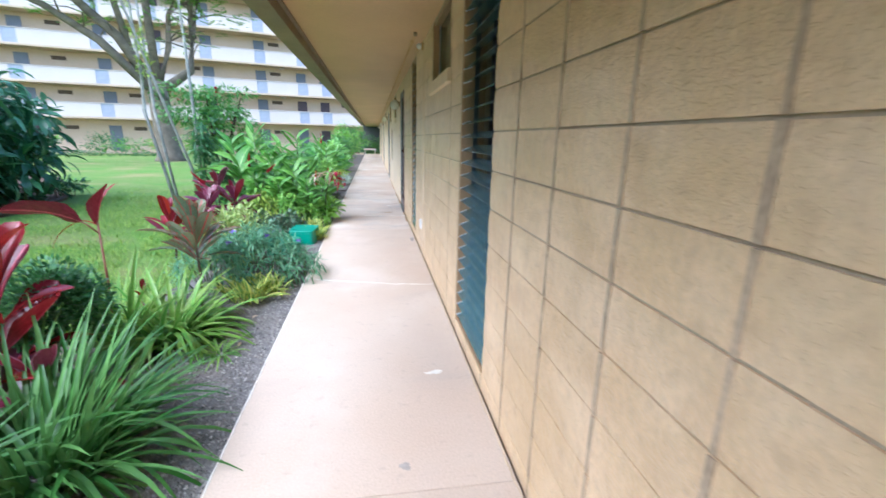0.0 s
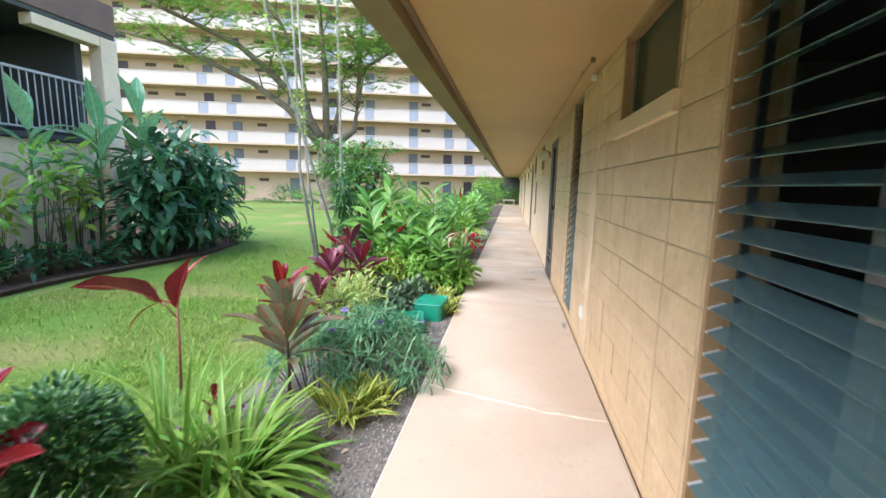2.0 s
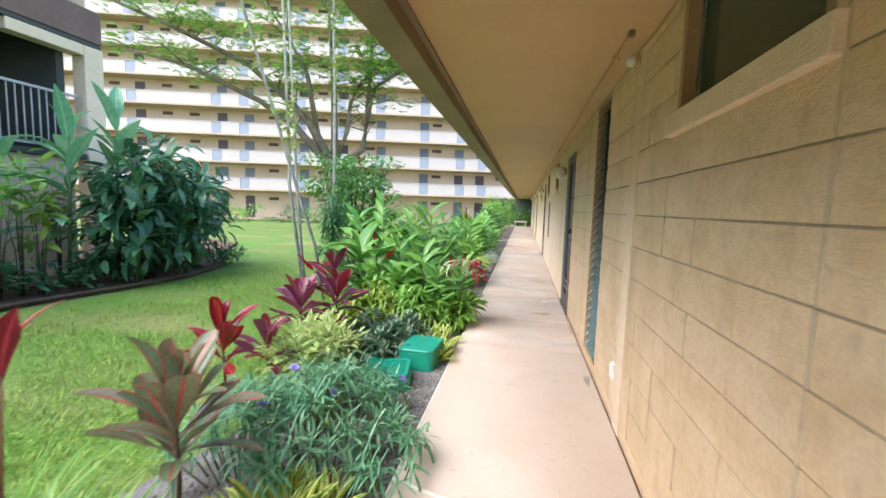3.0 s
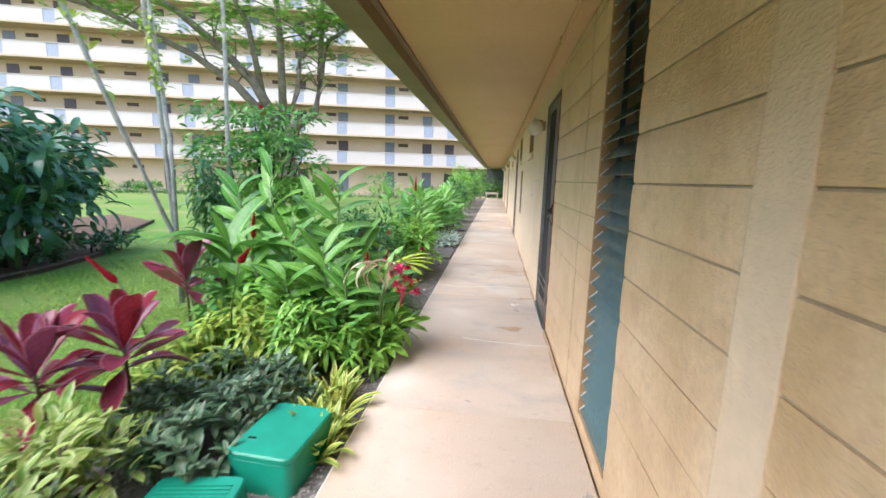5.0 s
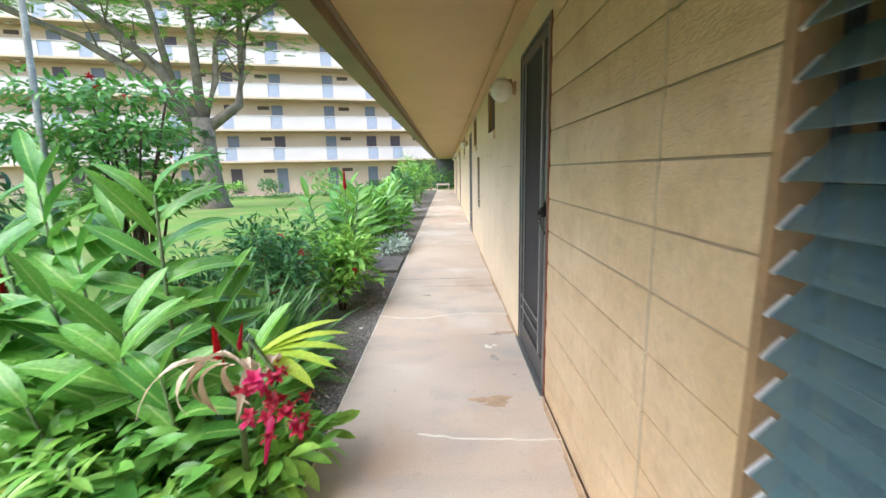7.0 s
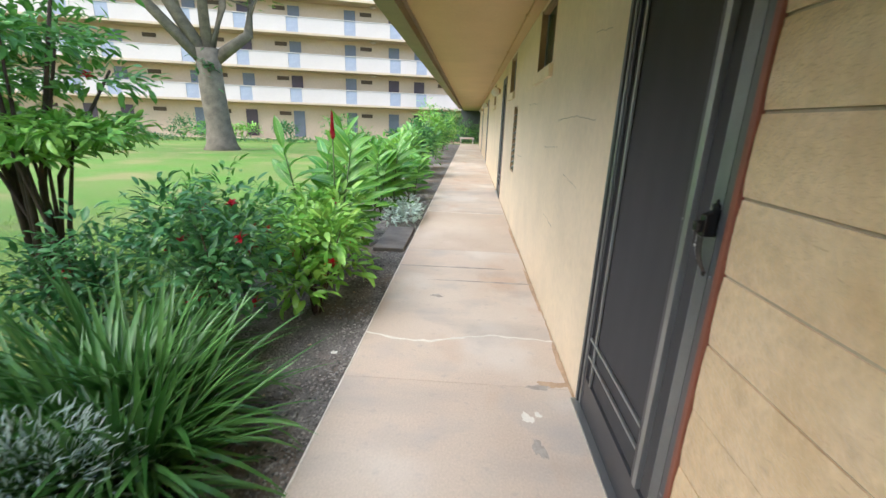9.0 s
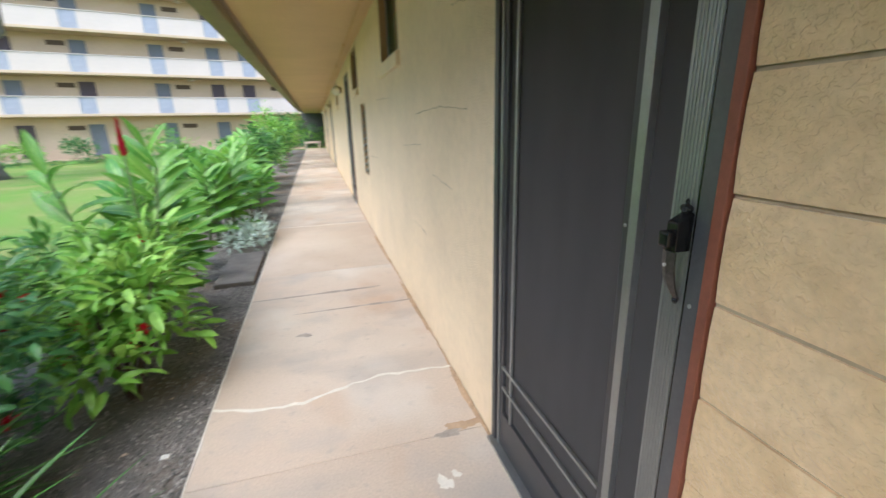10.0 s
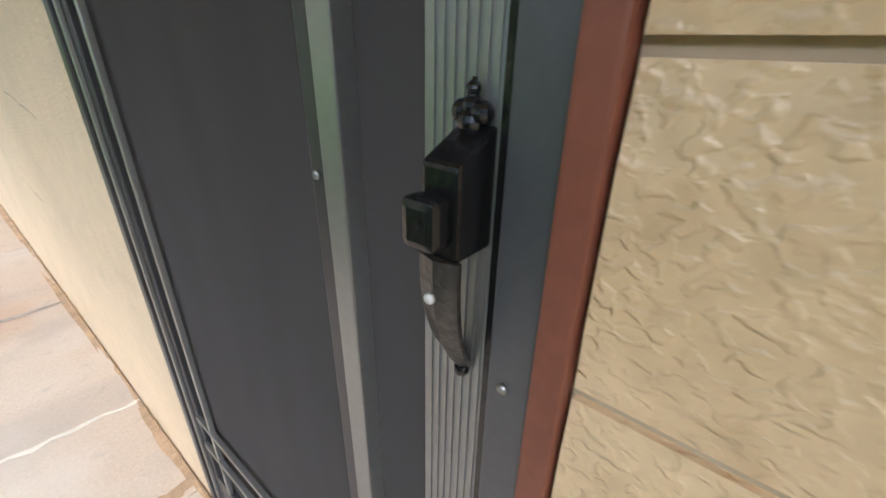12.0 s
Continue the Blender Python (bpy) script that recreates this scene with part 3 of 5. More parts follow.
screen_door("door_4", 28.0, 29.0, 2.41, "closed dark screen door in the plastered wall", False)


# a white low kerb rail at the end of the walkway
t = thing("low_barrier", (-0.9, 36.5, -0.10), "pale blue-white low barrier across the walkway's end", "barrier")
part("rail", boxes((-0.55, 0.55, -0.06, 0.06, 0.46, 0.60), bevel=0.02), M_F_WHITE, t)
for x in (-0.45, 0.45):
    part("post", boxes((x - 0.04, x + 0.04, -0.04, 0.04, 0.0, 0.459), bevel=0.01), M_F_WHITE, t)


# ---- walkway: slabs, filled cracks, stains ----
slab_y = [-24.0, -18.0, -12.0, -8.0, -5.3, -2.55, 0.28, 2.95, 5.80, 8.55, 10.82, 13.6, 16.3, 19.0, 21.8, 24.5, 27.2, 29.9, 32.6, 37.0]
walk_base = setting("pavement", boxes((-1.36, -0.001, -24, 37, -0.12, -0.022)), M_STONE, "concrete walkway of long worn slabs", "walkway")
for a, b in zip(slab_y, slab_y[1:]):
    part("slab", boxes((-1.37, -0.004, a + 0.002, b - 0.002, -0.10, 0.0), bevel=0.003), M_TERRA if b < 3.0 or 8.5 < a < 10.0 else M_CONC, walk_base)


def ribbon(name, pts, width, label, material=None, wob=0.02, z=0.001, jit=1):
    rnd = random.Random(len(pts) * 7 + jit)
    bm = bmesh.new()
    dense = []
    for (x0, y0), (x1, y1) in zip(pts, pts[1:]):
        k = max(2, int(math.hypot(x1 - x0, y1 - y0) / 0.05))
        dense += [(x0 + (x1 - x0) * i / k + rnd.uniform(-wob, wob) * 0.3, y0 + (y1 - y0) * i / k + rnd.uniform(-wob, wob) * 0.5) for i in range(k)]
    dense.append(pts[-1])
    prev = None
    for i, (x, y) in enumerate(dense):
        x2, y2 = dense[min(i + 1, len(dense) - 1)]
        x1, y1 = dense[max(i - 1, 0)]
        d = Vector((x2 - x1, y2 - y1, 0)).normalized()
        s = Vector((-d.y, d.x, 0)) * width * rnd.uniform(0.6, 1.3) / 2
        p = Vector((x, y, z))
        row = [bm.verts.new(p - s), bm.verts.new(p + Vector((0, 0, 0.0025))), bm.verts.new(p + s)]
        if prev:
            bm.faces.new((prev[0], row[0], row[1], prev[1]))
            bm.faces.new((prev[1], row[1], row[2], prev[2]))
        prev = row
    return setting(name, bm, material or M_CRACK, label, "crack filler")


ribbon("trim_crack", [(-1.36, 0.44), (-1.0, 0.33), (-0.72, 0.26), (-0.4, 0.17), (-0.01, 0.14)], 0.024, "white sealant in a crack across the walkway")
ribbon("trim_crack", [(-0.83, 4.30), (-0.62, 4.25), (-0.3, 4.23), (-0.01, 4.22)], 0.017, "thin white sealant in a partial crack")
ribbon("trim_crack", [(-1.36, 6.36), (-1.1, 6.28), (-0.89, 6.28), (-0.66, 6.36), (-0.45, 6.41), (-0.01, 6.38)], 0.024, "white sealant in a crack across the walkway")
ribbon("trim_crack", [(-1.36, 10.84), (-0.7, 10.80), (-0.05, 10.80)], 0.03, "white sealant in a crack across the walkway")
ribbon("trim_base", [(-0.012, -8.0), (-0.016, -2.0), (-0.012, 4.6)], 0.011, "rough stained sealant along the foot of the wall", M_JOINT, wob=0.016, jit=3)
ribbon("trim_base", [(-0.010, 5.75), (-0.010, 20.0)], 0.011, "rough stained sealant along the foot of the wall", M_STAIN2, wob=0.016, jit=4)
ribbon("trim_edge", [(-1.362, -8.0), (-1.362, 12.0)], 0.010, "pale worn arris along the walkway's edge", wob=0.006, jit=5)


# ---- distant apartment block ----
def apartment_block():
    R = pose(0, 0, 0, 0, 0, 15.23)
    t = thing("apartment_building", R @ Vector((0, 44.03, -0.45)), "tan apartment block with pale balcony parapets on every storey", "building")
    t.rotation_euler = (0, 0, radians(15.23))
    H, z0, U0, U1, S = 2.75, 3.06, -75.0, 16.0, 9
    strips = [(-63.4, 1), (-60.4, 0), (-54.5, 0), (-50.4, 1), (-46.9, 0), (-41.3, 0), (-37.2, 1), (-33.6, 0), (-29.3, 1), (-21.25, 1), (-18.55, 0), (-12.9, 0), (-8.8, 1), (-4.8, 0), (-0.15, 0), (3.7, 0), (6.05, 1), (10.3, 0)]
    vents = [-66, -57.6, -48.8, -44, -39.5, -31.8, -26.7, -24.05, -16.1, -11.0, -6.0, 1.2, 8.3]
    part("wall", boxes((U0, U1, 1.5, 1.8, 0, z0 + S * H + 0.5)), M_F_WALL, t)
    part("wall", boxes((U0, U1, 1.81, 14, 0.0, z0 + S * H + 0.4)), M_F_WALL, t)
    part("wall", boxes((U0, U1, -0.1, 1.49, -0.3, 0.10)), M_F_WALL, t)
    part("roof", boxes((U0 - 0.5, U1 + 0.5, -0.6, 14.5, z0 + S * H + 0.51, z0 + S * H + 0.9), bevel=0.05), M_F_WHITE, t)
    slab = mesh_of("floor_slab", boxes((U0, U1, -0.06, 1.495, -0.02, 0.16), bevel=0.02), M_F_WALL)
    cap = mesh_of("coping", boxes((U0, U1, -0.05, 0.15, 1.28, 1.33), bevel=0.012), M_F_WHITE)
    edges = [U0] + [e for u, _ in strips for e in (u, u + 0.95)] + [U1]
    para = [(a, mesh_of("parapet", boxes((0, b - a, 0.0, 0.12, 0.165, 1.275)), M_F_WHITE)) for a, b in zip(edges[::2], edges[1::2])]
    panel = mesh_of("balcony_panel", boxes((0.01, 0.94, 0.03, 0.09, 0.165, 1.275)), M_F_PANEL)
    door = [mesh_of("door", boxes((0, 0.95, 1.44, 1.497, 0.165, 2.40)), m) for m in (M_F_GREY, M_F_DOOR)]
    vb = boxes((0, 1.0, 1.46, 1.497, 2.0, 2.32), bevel=0.01)
    for i in range(3):
        box(vb, 0.04, 0.96, 1.44, 1.459, 2.04 + i * 0.09, 2.08 + i * 0.09)
    vent = mesh_of("vent", vb, M_F_VENT)
    lamp = mesh_of("balcony_lamp", lathe(bmesh.new(), [(0.25, -0.02), (0.25, -0.1), (0.12, -0.16)], 12, "Z"), M_F_WHITE)
    rnd = random.Random(5)
    for k in range(S + 1):
        z = z0 + (k - 1) * H
        if k:
            for m in (slab, cap):
                part(m.name.split(".")[0], m, None, t).location = (0, 0, z)
            for a, m in para:
                part("parapet", m, None, t).location = (a, 0, z)
        else:
            z = 0.12
        for u, dark in strips:
            if k:
                part("balcony_panel", panel, None, t).location = (u, 0, z)
            part("door", door[dark if rnd.random() < 0.8 else 1 - dark], None, t).location = (u, 0, z)
        for u in vents:
            part("vent", vent, None, t).location = (u, 0, z)
        if k:
            for u in (2.3, -23.2):
                part("balcony_lamp", lamp, None, t).location = (u, 0.9, z + 2.7)
    return t


apartment_block()


# ---- the wing across the lawn ----
def wing():
    t = thing("building_wing", (-9.8, 5.5, -0.1), "shaded building wing on a tan block base with a railed lanai", "building")
    # Added length out of view and guessed height set how much sun is blocked.
    y0 = -46.0
    # Lighter plaster paint here makes up for light the base wall lacks.
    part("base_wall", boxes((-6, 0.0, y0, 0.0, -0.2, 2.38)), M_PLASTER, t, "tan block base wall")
    part("floor_slab", boxes((-6, 0.12, y0, 0.2, 2.385, 2.50), bevel=0.02), M_SHADE_DARK, t)
    part("back_wall", boxes((-6, -2.2, y0, 0.1, 2.505, 4.7)), M_SHADE_DARK, t, "lanai back wall, coloured dark for its shade")
    part("ceiling_slab", boxes((-6, 0.1, y0, 0.6, 4.72, 4.80)), M_SHADE_DARK, t)
    part("end_wall", boxes((-6, -0.24, -0.05, 0.1, 2.505, 4.71)), M_SHADE_DARK, t)
    bm = bmesh.new()
    box(bm, -0.25, 0.12, y0, 0.62, 4.81, 5.45, 0.02)
    part("beam", bm, M_BEAM, t, "brown painted edge beam")
    part("upper_wall", boxes((-6, -0.26, y0, 0.6, 4.81, 6.3)), M_F_WALL, t)
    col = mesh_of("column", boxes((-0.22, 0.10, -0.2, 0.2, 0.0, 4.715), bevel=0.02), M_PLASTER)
    for y in (0.45,):
        part("column", col, None, t, "pale tan painted column").location = (0.0, y, 0)
    part("bracket", boxes((-0.2, 0.1, -1.1, 0.24, 4.50, 4.714), bevel=0.02), M_PLASTER, t)
    part("top_rail", boxes((-0.02, 0.03, y0, 0.15, 3.62, 3.67), bevel=0.008), M_RAIL, t)
    part("bottom_rail", boxes((-0.01, 0.02, y0, 0.15, 2.58, 2.62), bevel=0.006), M_RAIL, t)
    bal = mesh_of("baluster", boxes((-0.008, 0.012, -0.009, 0.009, 2.621, 3.619)), M_RAIL)
    for i in range(70):
        part("baluster", bal, None, t).location = (0, -0.05 - i * 0.13, 0)
    return t


wing()


# ---- bed furniture ----
def valve_box(at, rz, sx, sy, h, ribs, label):
    t = thing("valve_box", at, label, "utility box", "green valve boxes")
    t.rotation_euler = (0, 0, radians(rz))
    def rounded(z0, z1, k0, soft):
        bm = bmesh.new()
        rows = []
        for z, k, d in ((z0, k0, 0.0), (z1 - soft, 1.0, 0.0), (z1, 1.0, soft)):
            row = []
            for cx, cy, a0 in ((1, 1, 0), (-1, 1, 90), (-1, -1, 180), (1, -1, 270)):
                for q in range(6):
                    a = radians(a0 + 18 * q)
                    row.append(bm.verts.new((k * (cx * (sx / 2 - 0.05) + (0.05 - d) * math.cos(a)), k * (cy * (sy / 2 - 0.05) + (0.05 - d) * math.sin(a)), z)))
            rows.append(row)
        for a, b in zip(rows, rows[1:]):
            for q in range(24):
                bm.faces.new((a[q], a[(q + 1) % 24], b[(q + 1) % 24], b[q]))
        bm.faces.new(rows[-1])
        bm.faces.new(rows[0])
        return bm
    part("body", rounded(0.0, h - 0.036, 1.05, 0.001), M_GREENBOX, t)
    lid = part("lid", rounded(h - 0.034, h, 1.0, 0.008), M_GREENBOX, t)
    if ribs:
        rib = mesh_of("rib", boxes((-sx / 2 + 0.04, sx / 2 - 0.04, -0.004, 0.004, h + 0.0005, h + 0.005)), M_GREENBOX)
        for i in range(int((sy - 0.08) / 0.025)):
            part("rib", rib, None, lid).location = (0, -sy / 2 + 0.05 + i * 0.025, 0)
    # The slot's shaded hollow is drawn as a black plate on the lid.
    part("finger_slot", boxes((-sx / 2 + 0.05, -sx / 2 + 0.095, -sy / 2 + 0.12, -sy / 2 + 0.135, h + 0.0005, h + 0.002)), M_BLACK, lid, "thin black plate drawn as the finger slot's shaded hollow")


valve_box((-1.66, 2.35, -0.035), -4, 0.36, 0.49, 0.20, False, "raised green plastic valve box beside the walkway")
valve_box((-1.84, 1.80, -0.035), 10, 0.40, 0.42, 0.145, True, "low green plastic valve box with a ribbed lid")
t = boxes((-1.78, -1.41, 8.45, 9.55, -0.04, 0.015), bevel=0.012)
tagged(part("stepping_stone", t, M_STONE), "flat grey stepping stone in the mulch bed", "stone")


# ---- stains on the walkway, hairline cracks on the plaster, litter ----
def stain(cx, cy, rx, ry, seed, material=None, z=0.0012):
    r = random.Random(seed)
    bm = bmesh.new()
    n = 26
    ph = [r.uniform(0, 6.28) for _ in range(4)]
    c = bm.verts.new((cx, cy, z))
    ring = []
    for i in range(n):
        a = i * math.tau / n
        q = 1 + 0.22 * math.sin(2 * a + ph[0]) + 0.18 * math.sin(3 * a + ph[1]) + 0.12 * math.sin(7 * a + ph[2]) + 0.08 * math.sin(11 * a + ph[3])
        ring.append(bm.verts.new((min(-0.006, cx + rx * q * math.cos(a)), cy + ry * q * math.sin(a), z)))
    for i in range(n):
        bm.faces.new((c, ring[i], ring[(i + 1) % n]))
    return setting("stain", bm, material or M_STAIN, "orange-brown rust stain on the concrete", "stain")


M_DIRT = mat("grey_dirt_stain", (0.50, 0.435, 0.37), 0.9, 0.3, 9, 70, 0.1)
for i, (x, y, rx, ry, m) in enumerate((
        (-0.33, 4.60, 0.085, 0.028, M_STAIN), (-0.36, 4.66, 0.12, 0.05, M_STAIN2), (-0.02, 4.45, 0.018, 0.24, M_STAIN2), (-0.02, 3.9, 0.018, 0.35, M_STAIN2),
        (-0.10, 5.84, 0.09, 0.035, M_STAIN), (-0.02, 6.05, 0.018, 0.28, M_STAIN2), (-0.20, 5.80, 0.08, 0.02, M_DIRT), (-0.02, 7.4, 0.018, 0.6, M_STAIN2),
        (-0.02, 9.2, 0.018, 0.9, M_STAIN2), (-0.30, 5.52, 0.03, 0.04, M_CRACK), (-0.24, 5.55, 0.02, 0.02, M_CRACK), (-0.27, 5.30, 0.03, 0.06, M_DIRT),
        (-0.9, 7.1, 0.05, 0.03, M_DIRT), (-0.4, 7.5, 0.4, 0.02, M_DIRT), (-0.75, 7.9, 0.5, 0.025, M_DIRT), (-0.06, 2.2, 0.03, 0.12, M_DIRT),
        (-0.35, 2.1, 0.02, 0.015, M_DIRT), (-0.7, 3.1, 0.02, 0.012, M_DIRT), (-0.15, 5.0, 0.018, 0.012, M_DIRT), (-0.5, -2.4, 0.03, 0.02, M_DIRT), (-0.25, -1.6, 0.06, 0.02, M_CRACK))):
    stain(x, y, rx, ry, i, m, 0.0010 + 0.00012 * i)


def hairline(pts, seed, width=0.004):
    r = random.Random(seed)
    bm = bmesh.new()
    prev = None
    for (y0, z0), (y1, z1) in zip(pts, pts[1:]):
        for i in range(9):
            y, z = y0 + (y1 - y0) * i / 8, z0 + (z1 - z0) * i / 8 + r.uniform(-0.006, 0.006)
            w = width * r.uniform(0.3, 1.2) / 2
            row = (bm.verts.new((-0.0012, y, z - w)), bm.verts.new((-0.0012, y, z + w)))
            if prev:
                bm.faces.new((prev[0], row[0], row[1], prev[1]))
            prev = row
    return setting("trim_hairline", bm, M_HAIR, "hairline crack in the painted plaster", "crack")


for i, pts in enumerate((((6.05, 1.52), (6.5, 1.55), (7.1, 1.53)), ((6.3, 1.12), (6.7, 1.16)), ((7.0, 1.33), (7.6, 1.30)), ((5.95, 1.96), (6.25, 1.99)), ((8.2, 1.7), (8.9, 1.72)), ((6.9, 0.72), (7.3, 0.75)), ((9.2, 1.1), (9.8, 1.08)))):
    hairline(pts, i)
for i, (x, y) in enumerate(((-1.58, 3.95), (-1.52, 6.1), (-1.75, 5.3))):
    tagged(part("paper_scrap", boxes((x - 0.02, x + 0.02, y - 0.015, y + 0.015, -0.034, -0.026), bevel=0.003), M_WHITE), "small white paper scrap on the mulch", "litter", "paper scraps")


# ---- plants: leaf shapes and builders ----
def leaf_proto(width=0.25, droop=60, fold=0.25, segs=6, shape="lance", wave=0.0):
    """Points, faces and uv of a leaf one long, along +y, that bends down by droop degrees."""
    v, uv, f = [], [], []
    y = z = 0.0
    for i in range(segs + 1):
        s = i / segs
        if shape == "paddle":
            s = 1 - (1 - s) ** 1.7
        if shape == "lance":
            w = 1.9 * (s + 0.02) ** 0.75 * (1 - s) ** 0.75
        elif shape == "strap":
            w = min(1.0, 0.55 + 2.5 * s) * (1 - s ** 3) ** 0.8
        elif shape == "oval":
            w = math.sin(math.pi * min(1, (s * 0.97 + 0.02)) ** 0.9)
        else:
            w = 2.1 * s ** 1.2 * (1 - s) ** 0.45
        w = max(w, 0.03) * width / 2
        a = -radians(droop) * s
        if i:
            y += math.cos(a) * (s - last)
            z += math.sin(a) * (s - last)
        last = s
        wz = wave * math.sin(s * 9)
        v += [(-w, y, z + fold * w + wz * w), (0, y, z), (w, y, z + fold * w - wz * w)]
        uv += [(0, s), (0.5, s), (1, s)]
        if i:
            b = 3 * i
            f += [(b - 3, b - 2, b + 1, b), (b - 2, b - 1, b + 2, b + 1)]
    return np.array(v), f, np.array(uv)


def from_arrays(name, v, f, uv, material, smooth=True):
    me = bpy.data.meshes.new(name)
    me.from_pydata([tuple(p) for p in v], [], f)
    lay = me.uv_layers.new(name="UVMap")
    idx = np.empty(len(me.loops), dtype=np.int64)
    me.loops.foreach_get("vertex_index", idx)
    lay.data.foreach_set("uv", np.asarray(uv)[idx].astype(np.float32).ravel())
    me.polygons.foreach_set("use_smooth", [smooth] * len(me.polygons))
    me.materials.append(material)
    return me


def leaf_mesh(material, **kw):
    v, f, uv = leaf_proto(**kw)
    return from_arrays("leaf", v, f, uv, material)


def cloud(name, protos, mats, material):
    """Many leaves in one mesh: prototype i taken in turn at each pose."""
    V, F, U, n = [], [], [], 0
    for i, m in enumerate(mats):
        v, f, uv = protos[i % len(protos)]
        a = np.array(m)
        V.append(v @ a[:3, :3].T + a[:3, 3])
        F += [tuple(k + n for k in q) for q in f]
        U.append(uv)
        n += len(v)
    return from_arrays(name, np.concatenate(V), F, np.concatenate(U), material)


def aim(p, az, el, size, roll=0.0):
    """A leaf's pose: base p, heading az (0 is +y, clockwise), rise el, length size."""
    return (Matrix.Translation(p) @ Matrix.Rotation(-radians(az), 4, "Z") @ Matrix.Rotation(radians(el), 4, "X")
            @ Matrix.Rotation(radians(roll), 4, "Y") @ Matrix.Scale(size, 4))


def ground_at(x, y):
    if -2.7 < x < -1.37:
        return -0.04
    if x < -7.8 and y < 8:
        return -0.065
    return ground_z(x, y) - 0.02


def planted(name, x, y, label, category, group=""):
    return thing(name, (x, y, ground_at(x, y)), label, category, group)


def rosette(name, x, y, h, n, L, leaves, label, seed, tilt=(0, 0), low=0.35, el=(12, 82), stem=0.014, stem_mat=None, group=""):
    """A cane with large leaves in a spiral, each leaf a part."""
    r = random.Random(seed)
    t = planted(name, x, y, label, "plant", group)
    top = Vector((tilt[0], tilt[1], h * 0.72))
    part("stem", tube(bmesh.new(), [(0, 0, -0.02), tuple(top * 0.5 + Vector((0.01, 0.01, 0))), tuple(top)], [stem, stem * 0.8, stem * 0.5], 7), stem_mat or M_TWIG, t)
    for i in range(n):
        s = i / max(1, n - 1)
        p = top * (low + (1 - low) * s)
        e = el[0] + (el[1] - el[0]) * s ** 1.3 + r.uniform(-8, 8)
        ob = part("leaf", leaves[i % len(leaves)], None, t)
        ob.matrix_local = aim(p, i * 137.5 + r.uniform(-18, 18), e, L * r.uniform(0.75, 1.1) * (1 - 0.25 * abs(s - 0.5)), r.uniform(-15, 15))
    return t


def clump(name, x, y, n, L, protos, material, label, seed, spread=0.08, el=(25, 88), group="", leaf=None):
    """A tuft of long strap leaves; where leaf is given, the outer ones are parts of their own."""
    r = random.Random(seed)
    t = planted(name, x, y, label, "plant", group)
    ms = []
    for i in range(n):
        a, d = r.uniform(0, 360), spread * math.sqrt(r.random())
        e = r.uniform(*el)
        p = Vector((d * math.sin(radians(a)), d * math.cos(radians(a)), 0.0))
        ms.append(aim(p, a + r.uniform(-40, 40), e, L * r.uniform(0.55, 1.1), r.uniform(-25, 25)))
    if leaf:
        own = min(70, n // 2)
        for i in range(own):
            part("leaf", leaf[i % len(leaf)], None, t).matrix_local = ms.pop()
    tagged(part("foliage", cloud("foliage", protos, ms, material), None, t), kind="stuff")
    return t


def blob_points(r, n, rx, ry, rz, lumps=7, shell=0.45, flat=1.0):
    """Points in the outer part of a lumpy, uneven crown, with outward headings."""
    cs = [(0, 0, 0, 0.95)] if lumps == 1 else [(r.uniform(-0.6, 0.6) * rx, r.uniform(-0.6, 0.6) * ry, r.uniform(-0.5, 0.6) * rz, r.uniform(0.38, 0.62)) for _ in range(lumps)]
    out = []
    while len(out) < n:
        cx, cy, cz, k = cs[r.randrange(lumps)]
        u, a = r.uniform(-0.75, 1), r.uniform(0, math.tau)
        d = (math.sqrt(1 - u * u) * math.sin(a), math.sqrt(1 - u * u) * math.cos(a), u)
        q = k * r.uniform(shell, 1.08)
        out.append((Vector((cx + d[0] * rx * q, cy + d[1] * ry * q, cz + d[2] * rz * q * flat)), math.degrees(a), math.degrees(math.asin(u))))
    return out


def shrub(name, x, y, rx, ry, h, n, L, protos, material, label, seed, stems=6, base=0.12, category="shrub", flowers=None, group="", lumps=8, up=15, stem_r=0.012, flat=1.0):
    """Branching stems under a crown of many leaves; flowers is (count, mesh)."""
    r = random.Random(seed)
    t = planted(name, x, y, label, category, group)
    rz = h * (1 - base) / 2
    cz = h * base + rz
    pts = blob_points(r, n, rx, ry, rz, lumps, flat=flat)
    for k in range(stems):
        q = pts[r.randrange(n)][0] * 0.8
        p1 = Vector((q.x * 0.35 + r.uniform(-0.03, 0.03), q.y * 0.35, cz * 0.5))
        part("stem", tube(bmesh.new(), [(q.x * 0.12, q.y * 0.12, -0.03), tuple(p1), (q.x, q.y, cz + q.z)], [stem_r, stem_r * 0.75, stem_r * 0.35], 6), M_TWIG, t)
    ms = []
    for p, az, e in pts:
        ms.append(aim(p + Vector((0, 0, cz)), az + r.uniform(-50, 50), min(85, e * 0.6 + up + r.uniform(-30, 30)), L * r.uniform(0.6, 1.15), r.uniform(-40, 40)))
    tagged(part("foliage", cloud("foliage", protos, ms, material), None, t), kind="stuff")
    if flowers:
        for i in range(flowers[0]):
            p, az, e = pts[r.randrange(n)]
            ob = part("flower", flowers[1], None, t, "red flower")
            ob.matrix_local = aim(p * 1.04 + Vector((0, 0, cz)), az, 40, r.uniform(0.8, 1.2))
    return t


